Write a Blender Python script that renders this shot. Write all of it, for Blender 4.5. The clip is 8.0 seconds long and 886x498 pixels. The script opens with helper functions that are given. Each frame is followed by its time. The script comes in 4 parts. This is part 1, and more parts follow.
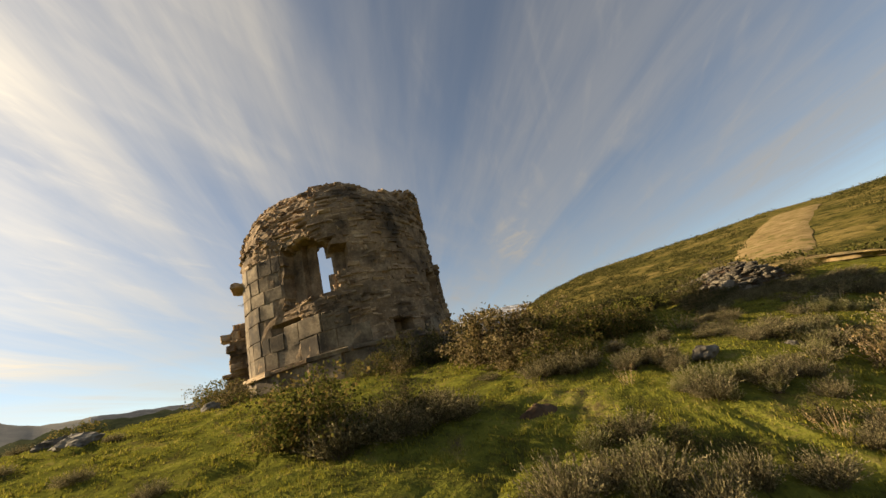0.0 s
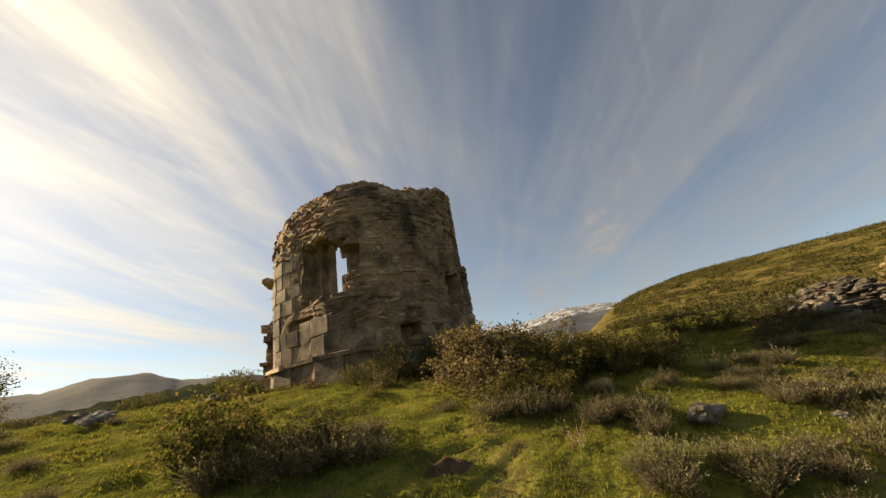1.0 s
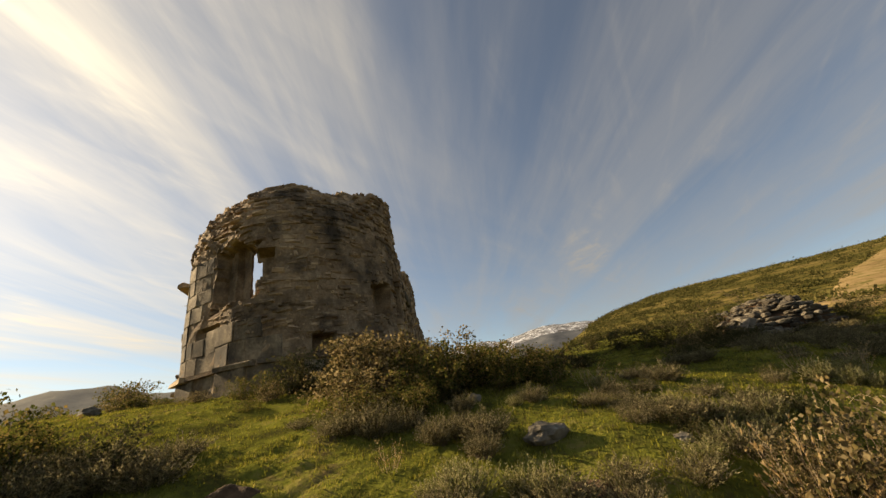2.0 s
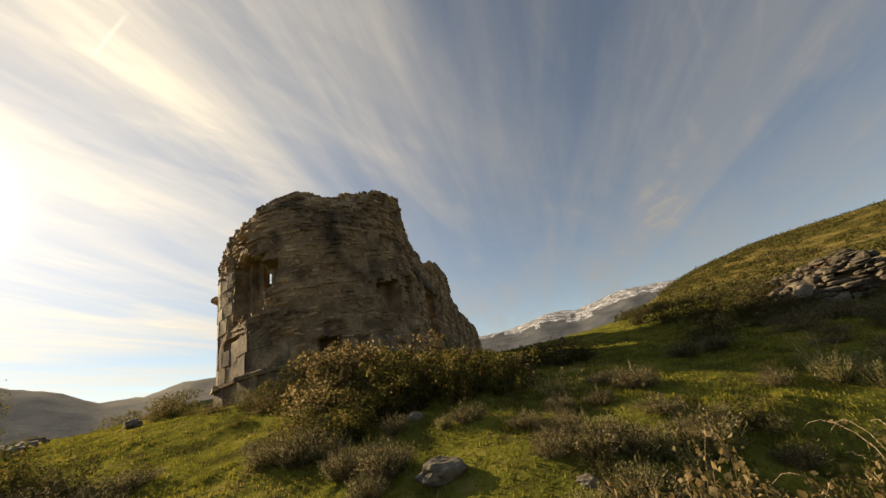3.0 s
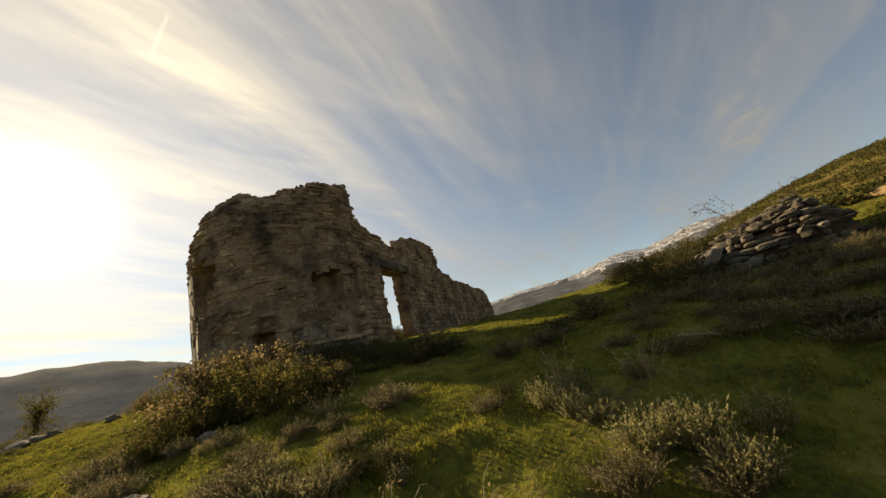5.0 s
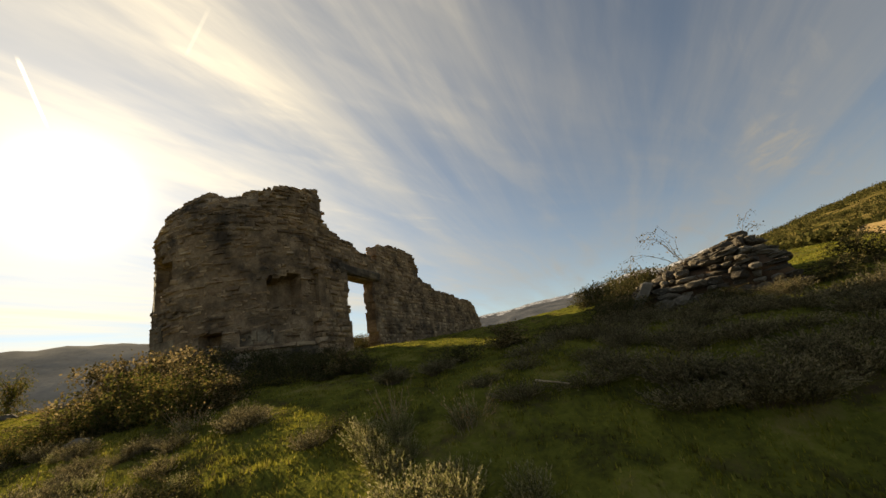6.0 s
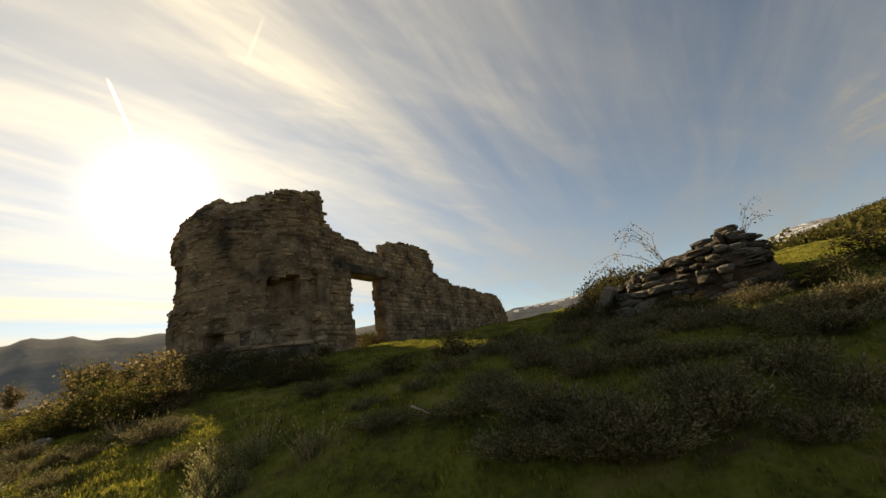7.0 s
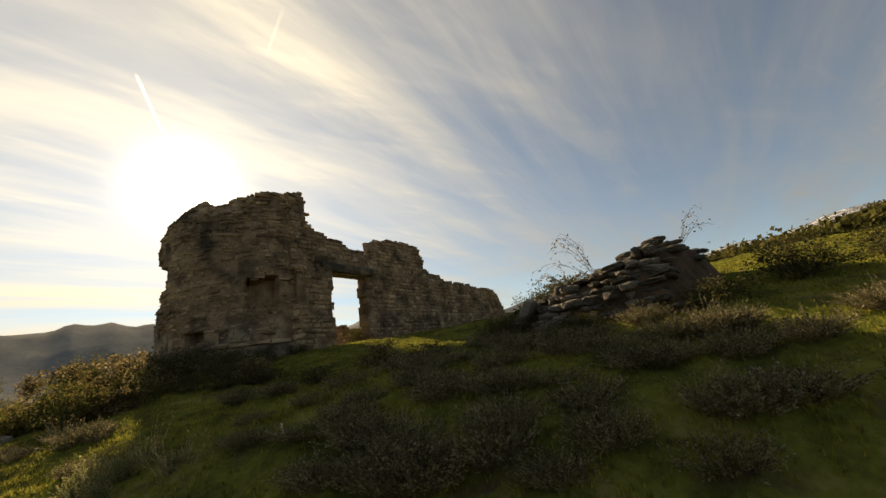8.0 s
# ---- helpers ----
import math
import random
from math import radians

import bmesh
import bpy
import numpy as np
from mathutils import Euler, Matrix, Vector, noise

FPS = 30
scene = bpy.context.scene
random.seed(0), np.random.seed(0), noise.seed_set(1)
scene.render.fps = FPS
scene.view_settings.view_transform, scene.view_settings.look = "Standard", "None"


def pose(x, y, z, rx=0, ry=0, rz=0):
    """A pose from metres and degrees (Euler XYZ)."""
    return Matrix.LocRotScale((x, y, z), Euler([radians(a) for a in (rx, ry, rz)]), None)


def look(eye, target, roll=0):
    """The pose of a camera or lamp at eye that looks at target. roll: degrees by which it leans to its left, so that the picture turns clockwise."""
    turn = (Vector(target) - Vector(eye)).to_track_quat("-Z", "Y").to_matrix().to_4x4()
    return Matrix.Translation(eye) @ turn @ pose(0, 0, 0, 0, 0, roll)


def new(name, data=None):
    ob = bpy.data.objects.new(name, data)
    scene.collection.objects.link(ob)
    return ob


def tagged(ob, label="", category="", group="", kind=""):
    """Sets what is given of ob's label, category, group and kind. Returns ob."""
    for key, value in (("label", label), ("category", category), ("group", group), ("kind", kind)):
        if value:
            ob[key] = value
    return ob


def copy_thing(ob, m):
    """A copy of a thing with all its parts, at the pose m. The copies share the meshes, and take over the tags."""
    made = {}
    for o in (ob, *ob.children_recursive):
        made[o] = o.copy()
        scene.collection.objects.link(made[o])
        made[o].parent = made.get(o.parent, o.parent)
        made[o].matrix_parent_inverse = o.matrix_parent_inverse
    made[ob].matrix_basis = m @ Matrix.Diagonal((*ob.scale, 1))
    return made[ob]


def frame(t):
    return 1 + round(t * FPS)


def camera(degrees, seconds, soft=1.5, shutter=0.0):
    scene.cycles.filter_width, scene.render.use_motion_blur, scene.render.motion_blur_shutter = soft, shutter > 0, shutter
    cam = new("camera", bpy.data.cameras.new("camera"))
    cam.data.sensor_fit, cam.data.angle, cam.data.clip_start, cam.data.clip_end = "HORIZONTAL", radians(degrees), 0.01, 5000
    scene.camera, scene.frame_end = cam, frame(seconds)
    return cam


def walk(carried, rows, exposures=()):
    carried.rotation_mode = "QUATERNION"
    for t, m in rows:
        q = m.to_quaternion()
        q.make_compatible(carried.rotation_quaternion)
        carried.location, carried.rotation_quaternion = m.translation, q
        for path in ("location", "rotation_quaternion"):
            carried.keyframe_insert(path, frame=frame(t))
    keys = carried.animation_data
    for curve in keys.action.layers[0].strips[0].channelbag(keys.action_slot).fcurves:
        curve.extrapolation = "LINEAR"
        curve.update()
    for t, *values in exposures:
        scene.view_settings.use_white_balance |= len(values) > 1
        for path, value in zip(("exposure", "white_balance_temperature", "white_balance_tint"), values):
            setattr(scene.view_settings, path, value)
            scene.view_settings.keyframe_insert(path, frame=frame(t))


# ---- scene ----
cam = camera(99.0, 8.0)
PATH = [
    (0, (0.157, -0.037, 1.512), (0.196, 1.849, 2.173), -15.4),
    (0.5, (0.935, 0.186, 1.590), (0.712, 2.058, 2.250), -14.8),
    (1, (1.629, 0.617, 1.608), (1.241, 2.447, 2.318), -9.4),
    (1.5, (2.283, 1.052, 1.549), (1.760, 2.842, 2.271), -10.0),
    (2, (2.775, 1.305, 1.407), (2.487, 3.128, 2.175), -9.0),
    (3.5, (4.739, 2.269, 1.653), (3.954, 3.988, 2.308), -11.9),
    (4, (5.233, 2.566, 1.640), (4.430, 4.297, 2.240), -11.6),
    (5.5, (7.506, 3.749, 1.562), (6.459, 5.362, 2.112), -14.5),
    (6, (7.917, 4.180, 1.528), (6.894, 5.791, 2.127), -10.3),
    (6.5, (8.551, 4.589, 1.502), (7.410, 6.108, 2.128), -11.7),
    (7, (8.937, 5.199, 1.554), (7.697, 6.653, 2.145), -9.4),
    (7.5, (9.483, 5.573, 1.565), (8.165, 6.951, 2.167), -9.4),
    (8, (9.958, 5.937, 1.627), (8.627, 7.325, 2.179), -8.7),
]
walk(cam, [(t, look(eye, target, roll)) for t, eye, target, roll in PATH], [(0.0, 1.2, 8300, 10), (2.0, 1.1, 8400, 10), (4.0, 1.02, 8600, 10), (6.0, 1.0, 8600, 8), (8.0, 0.98, 8600, 8)])

# ---- world and sun ----
SUN_AZ, SUN_EL = -80.0, 25.5
TO_SUN = Vector((math.sin(radians(SUN_AZ)) * math.cos(radians(SUN_EL)), math.cos(radians(SUN_AZ)) * math.cos(radians(SUN_EL)), math.sin(radians(SUN_EL))))


def build_sky():
    world = bpy.data.worlds.new("sky")
    scene.world = world
    world.use_nodes = True
    nt = world.node_tree
    nt.nodes.clear()
    N, L = nt.nodes.new, nt.links.new

    def math_node(op, a, b=None, clamp=False):
        n = N("ShaderNodeMath")
        n.operation, n.use_clamp = op, clamp
        for i, v in enumerate((a, b)):
            if v is None:
                continue
            if isinstance(v, (int, float)):
                n.inputs[i].default_value = v
            else:
                L(v, n.inputs[i])
        return n.outputs[0]

    def ramp(v, lo, hi, a=0.0, b=1.0):
        n = N("ShaderNodeMapRange")
        n.interpolation_type = "SMOOTHSTEP"
        L(v, n.inputs["Value"])
        for k, x in zip(("From Min", "From Max", "To Min", "To Max"), (lo, hi, a, b)):
            n.inputs[k].default_value = x
        return n.outputs["Result"]

    out, bg = N("ShaderNodeOutputWorld"), N("ShaderNodeBackground")
    sky = N("ShaderNodeTexSky")
    sky.sky_type, sky.sun_disc = "NISHITA", False
    sky.sun_elevation, sky.sun_rotation = radians(SUN_EL), radians(SUN_AZ)
    sky.altitude, sky.air_density, sky.dust_density, sky.ozone_density = 800.0, 0.9, 0.1, 1.8
    co = N("ShaderNodeTexCoord").outputs["Generated"]
    # cirrus: a flat layer overhead, long streaks that run towards one point of the horizon
    sep = N("ShaderNodeSeparateXYZ")
    L(co, sep.inputs[0])
    up = math_node("MAXIMUM", math_node("ADD", sep.outputs[2], 0.06), 0.03)
    cx, cy = math_node("DIVIDE", sep.outputs[0], up), math_node("DIVIDE", sep.outputs[1], up)
    flat = N("ShaderNodeCombineXYZ")
    L(cx, flat.inputs[0]), L(cy, flat.inputs[1])

    def streaks(scale, stretch, turn, detail, warp, seed):
        m = N("ShaderNodeMapping")
        m.vector_type = "TEXTURE"
        m.inputs["Rotation"].default_value = (0, 0, radians(turn))
        m.inputs["Scale"].default_value = (1, stretch, 1)
        m.inputs["Location"].default_value = (seed, seed * 0.37, 0)
        L(flat.outputs[0], m.inputs["Vector"])
        t = N("ShaderNodeTexNoise")
        t.inputs["Scale"].default_value, t.inputs["Detail"].default_value = scale, detail
        t.inputs["Roughness"].default_value, t.inputs["Distortion"].default_value = 0.58, warp
        L(m.outputs[0], t.inputs["Vector"])
        return t.outputs["Fac"]

    bands = ramp(streaks(1.1, 7.0, 12.0, 8.0, 0.7, 3.1), 0.42, 0.66)
    veil = ramp(streaks(0.55, 3.0, -25.0, 5.0, 0.8, 7.7), 0.40, 0.75)
    fine = ramp(streaks(3.4, 8.0, 5.0, 10.0, 0.5, 1.3), 0.45, 0.68)
    wisps = ramp(streaks(6.5, 5.0, -14.0, 10.0, 0.9, 4.9), 0.50, 0.74)
    trails = None
    # the sun's glare through the thin cloud
    dot = N("ShaderNodeVectorMath")
    dot.operation = "DOT_PRODUCT"
    L(co, dot.inputs[0])
    dot.inputs[1].default_value = TO_SUN
    c = math_node("MAXIMUM", dot.outputs["Value"], 0.0)
    wide, mid, core = math_node("POWER", c, 3.3), math_node("POWER", c, 16.0), math_node("POWER", c, 420.0)
    cover = math_node("ADD", math_node("MULTIPLY", bands, 0.40), math_node("ADD", math_node("MULTIPLY", veil, 0.34), math_node("MULTIPLY", math_node("MULTIPLY", fine, math_node("ADD", 0.35, math_node("MULTIPLY", veil, 0.65))), 0.42)))
    cover = math_node("ADD", cover, math_node("MULTIPLY", math_node("MULTIPLY", wisps, bands), 0.30))
    cover = math_node("ADD", 0.06, math_node("MULTIPLY", cover, math_node("ADD", 0.70, math_node("MULTIPLY", wide, 0.6))), True)
    # one small loose cloud low over the hillside
    near = N("ShaderNodeVectorMath")
    near.operation = "DOT_PRODUCT"
    L(co, near.inputs[0])
    near.inputs[1].default_value = PUFF
    puff = math_node("MULTIPLY", ramp(near.outputs["Value"], math.cos(radians(4.0)), math.cos(radians(0.8))), ramp(streaks(7.0, 1.6, 30.0, 8.0, 0.6, 2.2), 0.40, 0.62))
    cover = math_node("ADD", cover, math_node("MULTIPLY", puff, 0.38), True)
    # two short vapour trails
    for (ax, ay), (bx, by), wide_of, much in TRAILS:
        lx, ly = bx - ax, by - ay
        n2 = lx * lx + ly * ly
        ox, oy = math_node("SUBTRACT", cx, ax), math_node("SUBTRACT", cy, ay)
        along = math_node("DIVIDE", math_node("ADD", math_node("MULTIPLY", ox, lx), math_node("MULTIPLY", oy, ly)), n2)
        across = math_node("ABSOLUTE", math_node("DIVIDE", math_node("SUBTRACT", math_node("MULTIPLY", ox, ly), math_node("MULTIPLY", oy, lx)), math.sqrt(n2)))
        inside = math_node("MULTIPLY", ramp(along, -0.05, 0.12), ramp(along, 0.75, 1.05, 1.0, 0.0))
        cover = math_node("ADD", cover, math_node("MULTIPLY", math_node("MULTIPLY", inside, ramp(across, wide_of * 0.3, wide_of, 1.0, 0.0)), much), True)
        trail = math_node("MULTIPLY", math_node("MULTIPLY", inside, ramp(across, wide_of * 0.3, wide_of, 1.0, 0.0)), much)
        trails = trail if trails is None else math_node("ADD", trails, trail)
    # cloud light: bright towards the sun, grey-blue away from it
    power = math_node("ADD", math_node("ADD", math_node("MULTIPLY", wide, CLOUD_SUN), CLOUD_FAR), math_node("MULTIPLY", trails, 0.4))
    cloud = N("ShaderNodeMix")
    cloud.data_type = "RGBA"
    L(wide, cloud.inputs["Factor"])
    cloud.inputs["A"].default_value, cloud.inputs["B"].default_value = (0.86, 0.91, 1.0, 1), (1.0, 0.955, 0.86, 1)
    lit = N("ShaderNodeVectorMath")
    lit.operation = "SCALE"
    L(cloud.outputs["Result"], lit.inputs[0]), L(power, lit.inputs["Scale"])
    sk = N("ShaderNodeVectorMath")
    sk.operation = "SCALE"
    L(sky.outputs[0], sk.inputs[0])
    sk.inputs["Scale"].default_value = SKY
    mix = N("ShaderNodeMix")
    mix.data_type = "RGBA"
    L(cover, mix.inputs["Factor"]), L(sk.outputs[0], mix.inputs["A"]), L(lit.outputs[0], mix.inputs["B"])
    glow = math_node("ADD", math_node("MULTIPLY", mid, GLOW_MID), math_node("ADD", math_node("MULTIPLY", core, GLOW_CORE), math_node("MULTIPLY", wide, GLOW_WIDE)))
    glow = math_node("MULTIPLY", glow, ramp(sep.outputs[2], 0.04, 0.42, 0.08, 1.0))
    gl = N("ShaderNodeVectorMath")
    gl.operation = "SCALE"
    gl.inputs[0].default_value = (1.0, 0.95, 0.84)
    L(glow, gl.inputs["Scale"])
    add = N("ShaderNodeVectorMath")
    add.operation = "ADD"
    L(mix.outputs["Result"], add.inputs[0]), L(gl.outputs[0], add.inputs[1])
    L(add.outputs[0], bg.inputs["Color"])
    bg.inputs["Strength"].default_value = 1.0
    L(bg.outputs[0], out.inputs[0])


SKY, CLOUD_SUN, CLOUD_FAR = 0.063, 0.33, 0.200
GLOW_WIDE, GLOW_MID, GLOW_CORE = 0.075, 0.12, 1.5
PUFF = Vector((math.sin(radians(12.5)) * math.cos(radians(17.5)), math.cos(radians(12.5)) * math.cos(radians(17.5)), math.sin(radians(17.5))))
TRAILS = [((-1.186, 0.079), (-1.443, 0.183), 0.006, 0.9), ((-0.920, 0.347), (-0.746, 0.327), 0.006, 0.10)]
build_sky()
sun = new("sun", bpy.data.lights.new("sun", "SUN"))
sun.data.energy, sun.data.angle, sun.data.color = 5.0, radians(0.6), (1.0, 0.86, 0.66)
sun.matrix_world = look((0, 0, 60), Vector((0, 0, 60)) - TO_SUN)


# ---- materials ----
def mat(name, cols, scale=3.0, fine=30.0, rough=0.9, bump=0.3, vary=0.0, island=False, coords="Object", detail=6.0, depth=0.02, spots=None, thin=0.0):
    """A rough natural surface: colours mixed by two scales of noise, fine relief, and a shift of tone from piece to piece."""
    m = bpy.data.materials.new(name)
    m.use_nodes = True
    nt = m.node_tree
    N, L = nt.nodes.new, nt.links.new
    b = nt.nodes["Principled BSDF"]
    b.inputs["Roughness"].default_value = rough
    b.inputs["Specular IOR Level"].default_value = 0.0 if thin or coords == "World" and depth > 0.045 else 0.2
    co = N("ShaderNodeTexCoord").outputs[coords] if coords != "World" else N("ShaderNodeNewGeometry").outputs["Position"]
    big, small = N("ShaderNodeTexNoise"), N("ShaderNodeTexNoise")
    for t, s, dt in ((big, scale, detail), (small, fine, 5.0)):
        t.inputs["Scale"].default_value, t.inputs["Detail"].default_value, t.inputs["Roughness"].default_value = s, dt, 0.62
        L(co, t.inputs["Vector"])
    mixf = N("ShaderNodeMath")
    mixf.operation = "MULTIPLY_ADD"
    L(small.outputs["Fac"], mixf.inputs[0])
    mixf.inputs[1].default_value = 0.45
    sub = N("ShaderNodeMath")
    sub.operation = "SUBTRACT"
    L(big.outputs["Fac"], sub.inputs[0])
    sub.inputs[1].default_value = 0.225
    L(sub.outputs[0], mixf.inputs[2])
    fac = mixf.outputs[0]
    if vary:
        rnd = N("ShaderNodeNewGeometry").outputs["Random Per Island"] if island else N("ShaderNodeObjectInfo").outputs["Random"]
        v = N("ShaderNodeMath")
        v.operation = "MULTIPLY_ADD"
        L(rnd, v.inputs[0])
        v.inputs[1].default_value = vary
        v2 = N("ShaderNodeMath")
        v2.operation = "SUBTRACT"
        L(fac, v2.inputs[0])
        v2.inputs[1].default_value = vary / 2
        L(v2.outputs[0], v.inputs[2])
        fac = v.outputs[0]
    r = N("ShaderNodeValToRGB")
    el = r.color_ramp.elements
    lo, hi = 0.30, 0.70
    for i, c in enumerate(cols):
        p = lo + (hi - lo) * i / max(1, len(cols) - 1)
        e = el[i] if i < 2 else el.new(p)
        e.position = p
        e.color = (*c, 1)
    for i, c in enumerate(cols):
        el[i].position, el[i].color = lo + (hi - lo) * i / max(1, len(cols) - 1), (*c, 1)
    L(fac, r.inputs["Fac"])
    col = r.outputs["Color"]
    if spots:
        c2, sc, a, z = spots
        t = N("ShaderNodeTexNoise")
        t.inputs["Scale"].default_value, t.inputs["Detail"].default_value = sc, 8.0
        t.inputs["Roughness"].default_value = 0.7
        L(co, t.inputs["Vector"])
        mr = N("ShaderNodeMapRange")
        mr.inputs["From Min"].default_value, mr.inputs["From Max"].default_value = a, z
        L(t.outputs["Fac"], mr.inputs["Value"])
        mx = N("ShaderNodeMix")
        mx.data_type = "RGBA"
        L(mr.outputs[0], mx.inputs["Factor"]), L(col, mx.inputs["A"])
        mx.inputs["B"].default_value = (*c2, 1)
        col = mx.outputs["Result"]
    L(col, b.inputs["Base Color"])
    if bump:
        bp = N("ShaderNodeBump")
        bp.inputs["Strength"].default_value, bp.inputs["Distance"].default_value = bump, depth
        L(mixf.outputs[0], bp.inputs["Height"])
        L(bp.outputs[0], b.inputs["Normal"])
    if thin:
        tr, ms = N("ShaderNodeBsdfTranslucent"), N("ShaderNodeMixShader")
        L(col, tr.inputs["Color"])
        ms.inputs[0].default_value = thin
        L(b.outputs[0], ms.inputs[1]), L(tr.outputs[0], ms.inputs[2])
        L(ms.outputs[0], nt.nodes["Material Output"].inputs[0])
    return m


STONE = [(0.150, 0.100, 0.060), (0.265, 0.180, 0.108), (0.375, 0.265, 0.162), (0.48, 0.355, 0.225)]
STAIN = ((0.060, 0.047, 0.035), 1.15, 0.47, 0.66)
M_STONE = mat("stone", STONE, 2.2, 24, 0.92, 0.7, 0.34, spots=STAIN, coords="World")
M_STONES = mat("stones", STONE, 2.2, 24, 0.92, 0.7, 0.34, True, spots=STAIN, coords="World")
M_ASHLAR = mat("dressed_stone", [(0.10, 0.078, 0.052), (0.185, 0.143, 0.094), (0.285, 0.225, 0.150), (0.37, 0.300, 0.205)], 2.4, 22, 0.92, 1.0, 0.14, spots=((0.058, 0.047, 0.036), 1.1, 0.42, 0.60), coords="World")
M_CORE = mat("lime_mortar", [(0.13, 0.088, 0.053), (0.25, 0.175, 0.107), (0.38, 0.28, 0.18)], 2.5, 22, 0.95, 1.0, depth=0.04, coords="World", spots=STAIN)
M_MEADOW = mat("meadow", [(0.052, 0.048, 0.017), (0.092, 0.094, 0.020), (0.14, 0.142, 0.026), (0.20, 0.165, 0.055)], 2.3, 22, 0.95, 1.0, depth=0.05, coords="World", spots=((0.095, 0.066, 0.038), 2.2, 0.56, 0.70))
M_HEATH = mat("heath_hillside", [(0.055, 0.054, 0.016), (0.105, 0.088, 0.026), (0.16, 0.122, 0.042), (0.235, 0.172, 0.068)], 0.10, 1.3, 0.95, 1.0, depth=0.6, coords="World", spots=((0.035, 0.038, 0.013), 0.5, 0.50, 0.58))
# distance haze is put into this pale grey colour; no air is modelled
M_FAR_HAZED = mat("hazed_far_ridge", [(0.15, 0.15, 0.14), (0.20, 0.195, 0.18), (0.25, 0.24, 0.215)], 0.006, 0.06, 0.95, 0.6, depth=8.0, coords="World")
M_WOOD = mat("wooded_ridge", [(0.020, 0.026, 0.016), (0.035, 0.042, 0.024), (0.055, 0.058, 0.032)], 0.02, 0.25, 0.95, 1.0, depth=4.0, coords="World")
M_SNOW = mat("snowy_rock", [(0.085, 0.085, 0.09), (0.13, 0.13, 0.135), (0.34, 0.35, 0.38), (0.74, 0.77, 0.82)], 0.03, 0.12, 0.8, 0.6, depth=8.0, coords="World")
M_CRAG = mat("grey_crag", [(0.06, 0.066, 0.076), (0.09, 0.096, 0.106), (0.13, 0.135, 0.142)], 0.012, 0.1, 0.95, 0.8, depth=8.0, coords="World")
M_DIRT = mat("bare_earth", [(0.16, 0.11, 0.055), (0.25, 0.175, 0.085), (0.33, 0.24, 0.125)], 0.5, 6, 0.95, 0.8, depth=0.08, coords="World", spots=((0.11, 0.10, 0.03), 0.9, 0.50, 0.62))


# ---- ground ----
def soft(v, w):
    return w * np.logaddexp(0, np.asarray(v, float) / w)


def sig(v):
    return 1 / (1 + np.exp(-np.clip(v, -40, 40)))


RIDGE = [(-180, 3.0), (-115, 5.0), (-96, 8.0), (-91, 8.2), (-89.5, 9.0), (-88, 8.7), (-86, 9.1), (-84.5, 8.5), (-79, 8.8), (-74, 8.9), (-68, 7.7), (-64, 6.2), (-60, 6.2), (-56, 7.2), (-52, 7.2), (-48, 6.2), (-44, 6.3), (-36, 5.6), (-31, 6.4), (-20, 7.0), (-12, 6.9), (-8, 7.9), (-3, 7.6), (4, 8.6), (10, 8.1), (16, 6.5), (40, 6.0), (90, 4.0), (180, 3.0)]
HILL = [(-180, -2.0), (-10, -2.0), (0, 0.5), (6, 4.6), (10, 7.2), (14, 8.6), (20, 9.6), (25, 9.6), (33, 9.4), (43, 8.9), (50, 8.0), (60, 7.5), (85, 5.0), (120, 0.0), (180, -2.0)]
WOOD = [(-180, -3.0), (-75, -1.0), (-62, 3.8), (-54, 5.0), (-46, 5.8), (-38, 5.6), (-30, 4.2), (-20, -2.0), (180, -3.0)]


def near_ground(x, y):
    """The slope round the ruin."""
    d, q = -0.55 * x + 0.83 * y, 0.83 * x + 0.55 * y
    z = 0.05 + 0.10 * d - 0.062 * soft(d - 9.5, 1.0) * sig((6.5 - x) / 1.2) + 0.15 * (d - soft(d - 7.5, 1.0)) + 0.17 * (d - soft(d - 2.2, 0.5))
    z = z + 0.25 * sig((q - 4) / 0.5) * sig((d - 0.8) / 0.5) * sig((5 - d) / 1.0) + 0.05 * soft(q - 7.5, 1.0)
    z = z - 0.50 * np.exp(-((x - 4.8) / 2.5) ** 2 - ((y - 12.9) / 3.4) ** 2)
    z = z - 0.03 * soft(-2.5 - x, 0.8) + 0.3 * soft(-d - 3, 1.0)
    return z


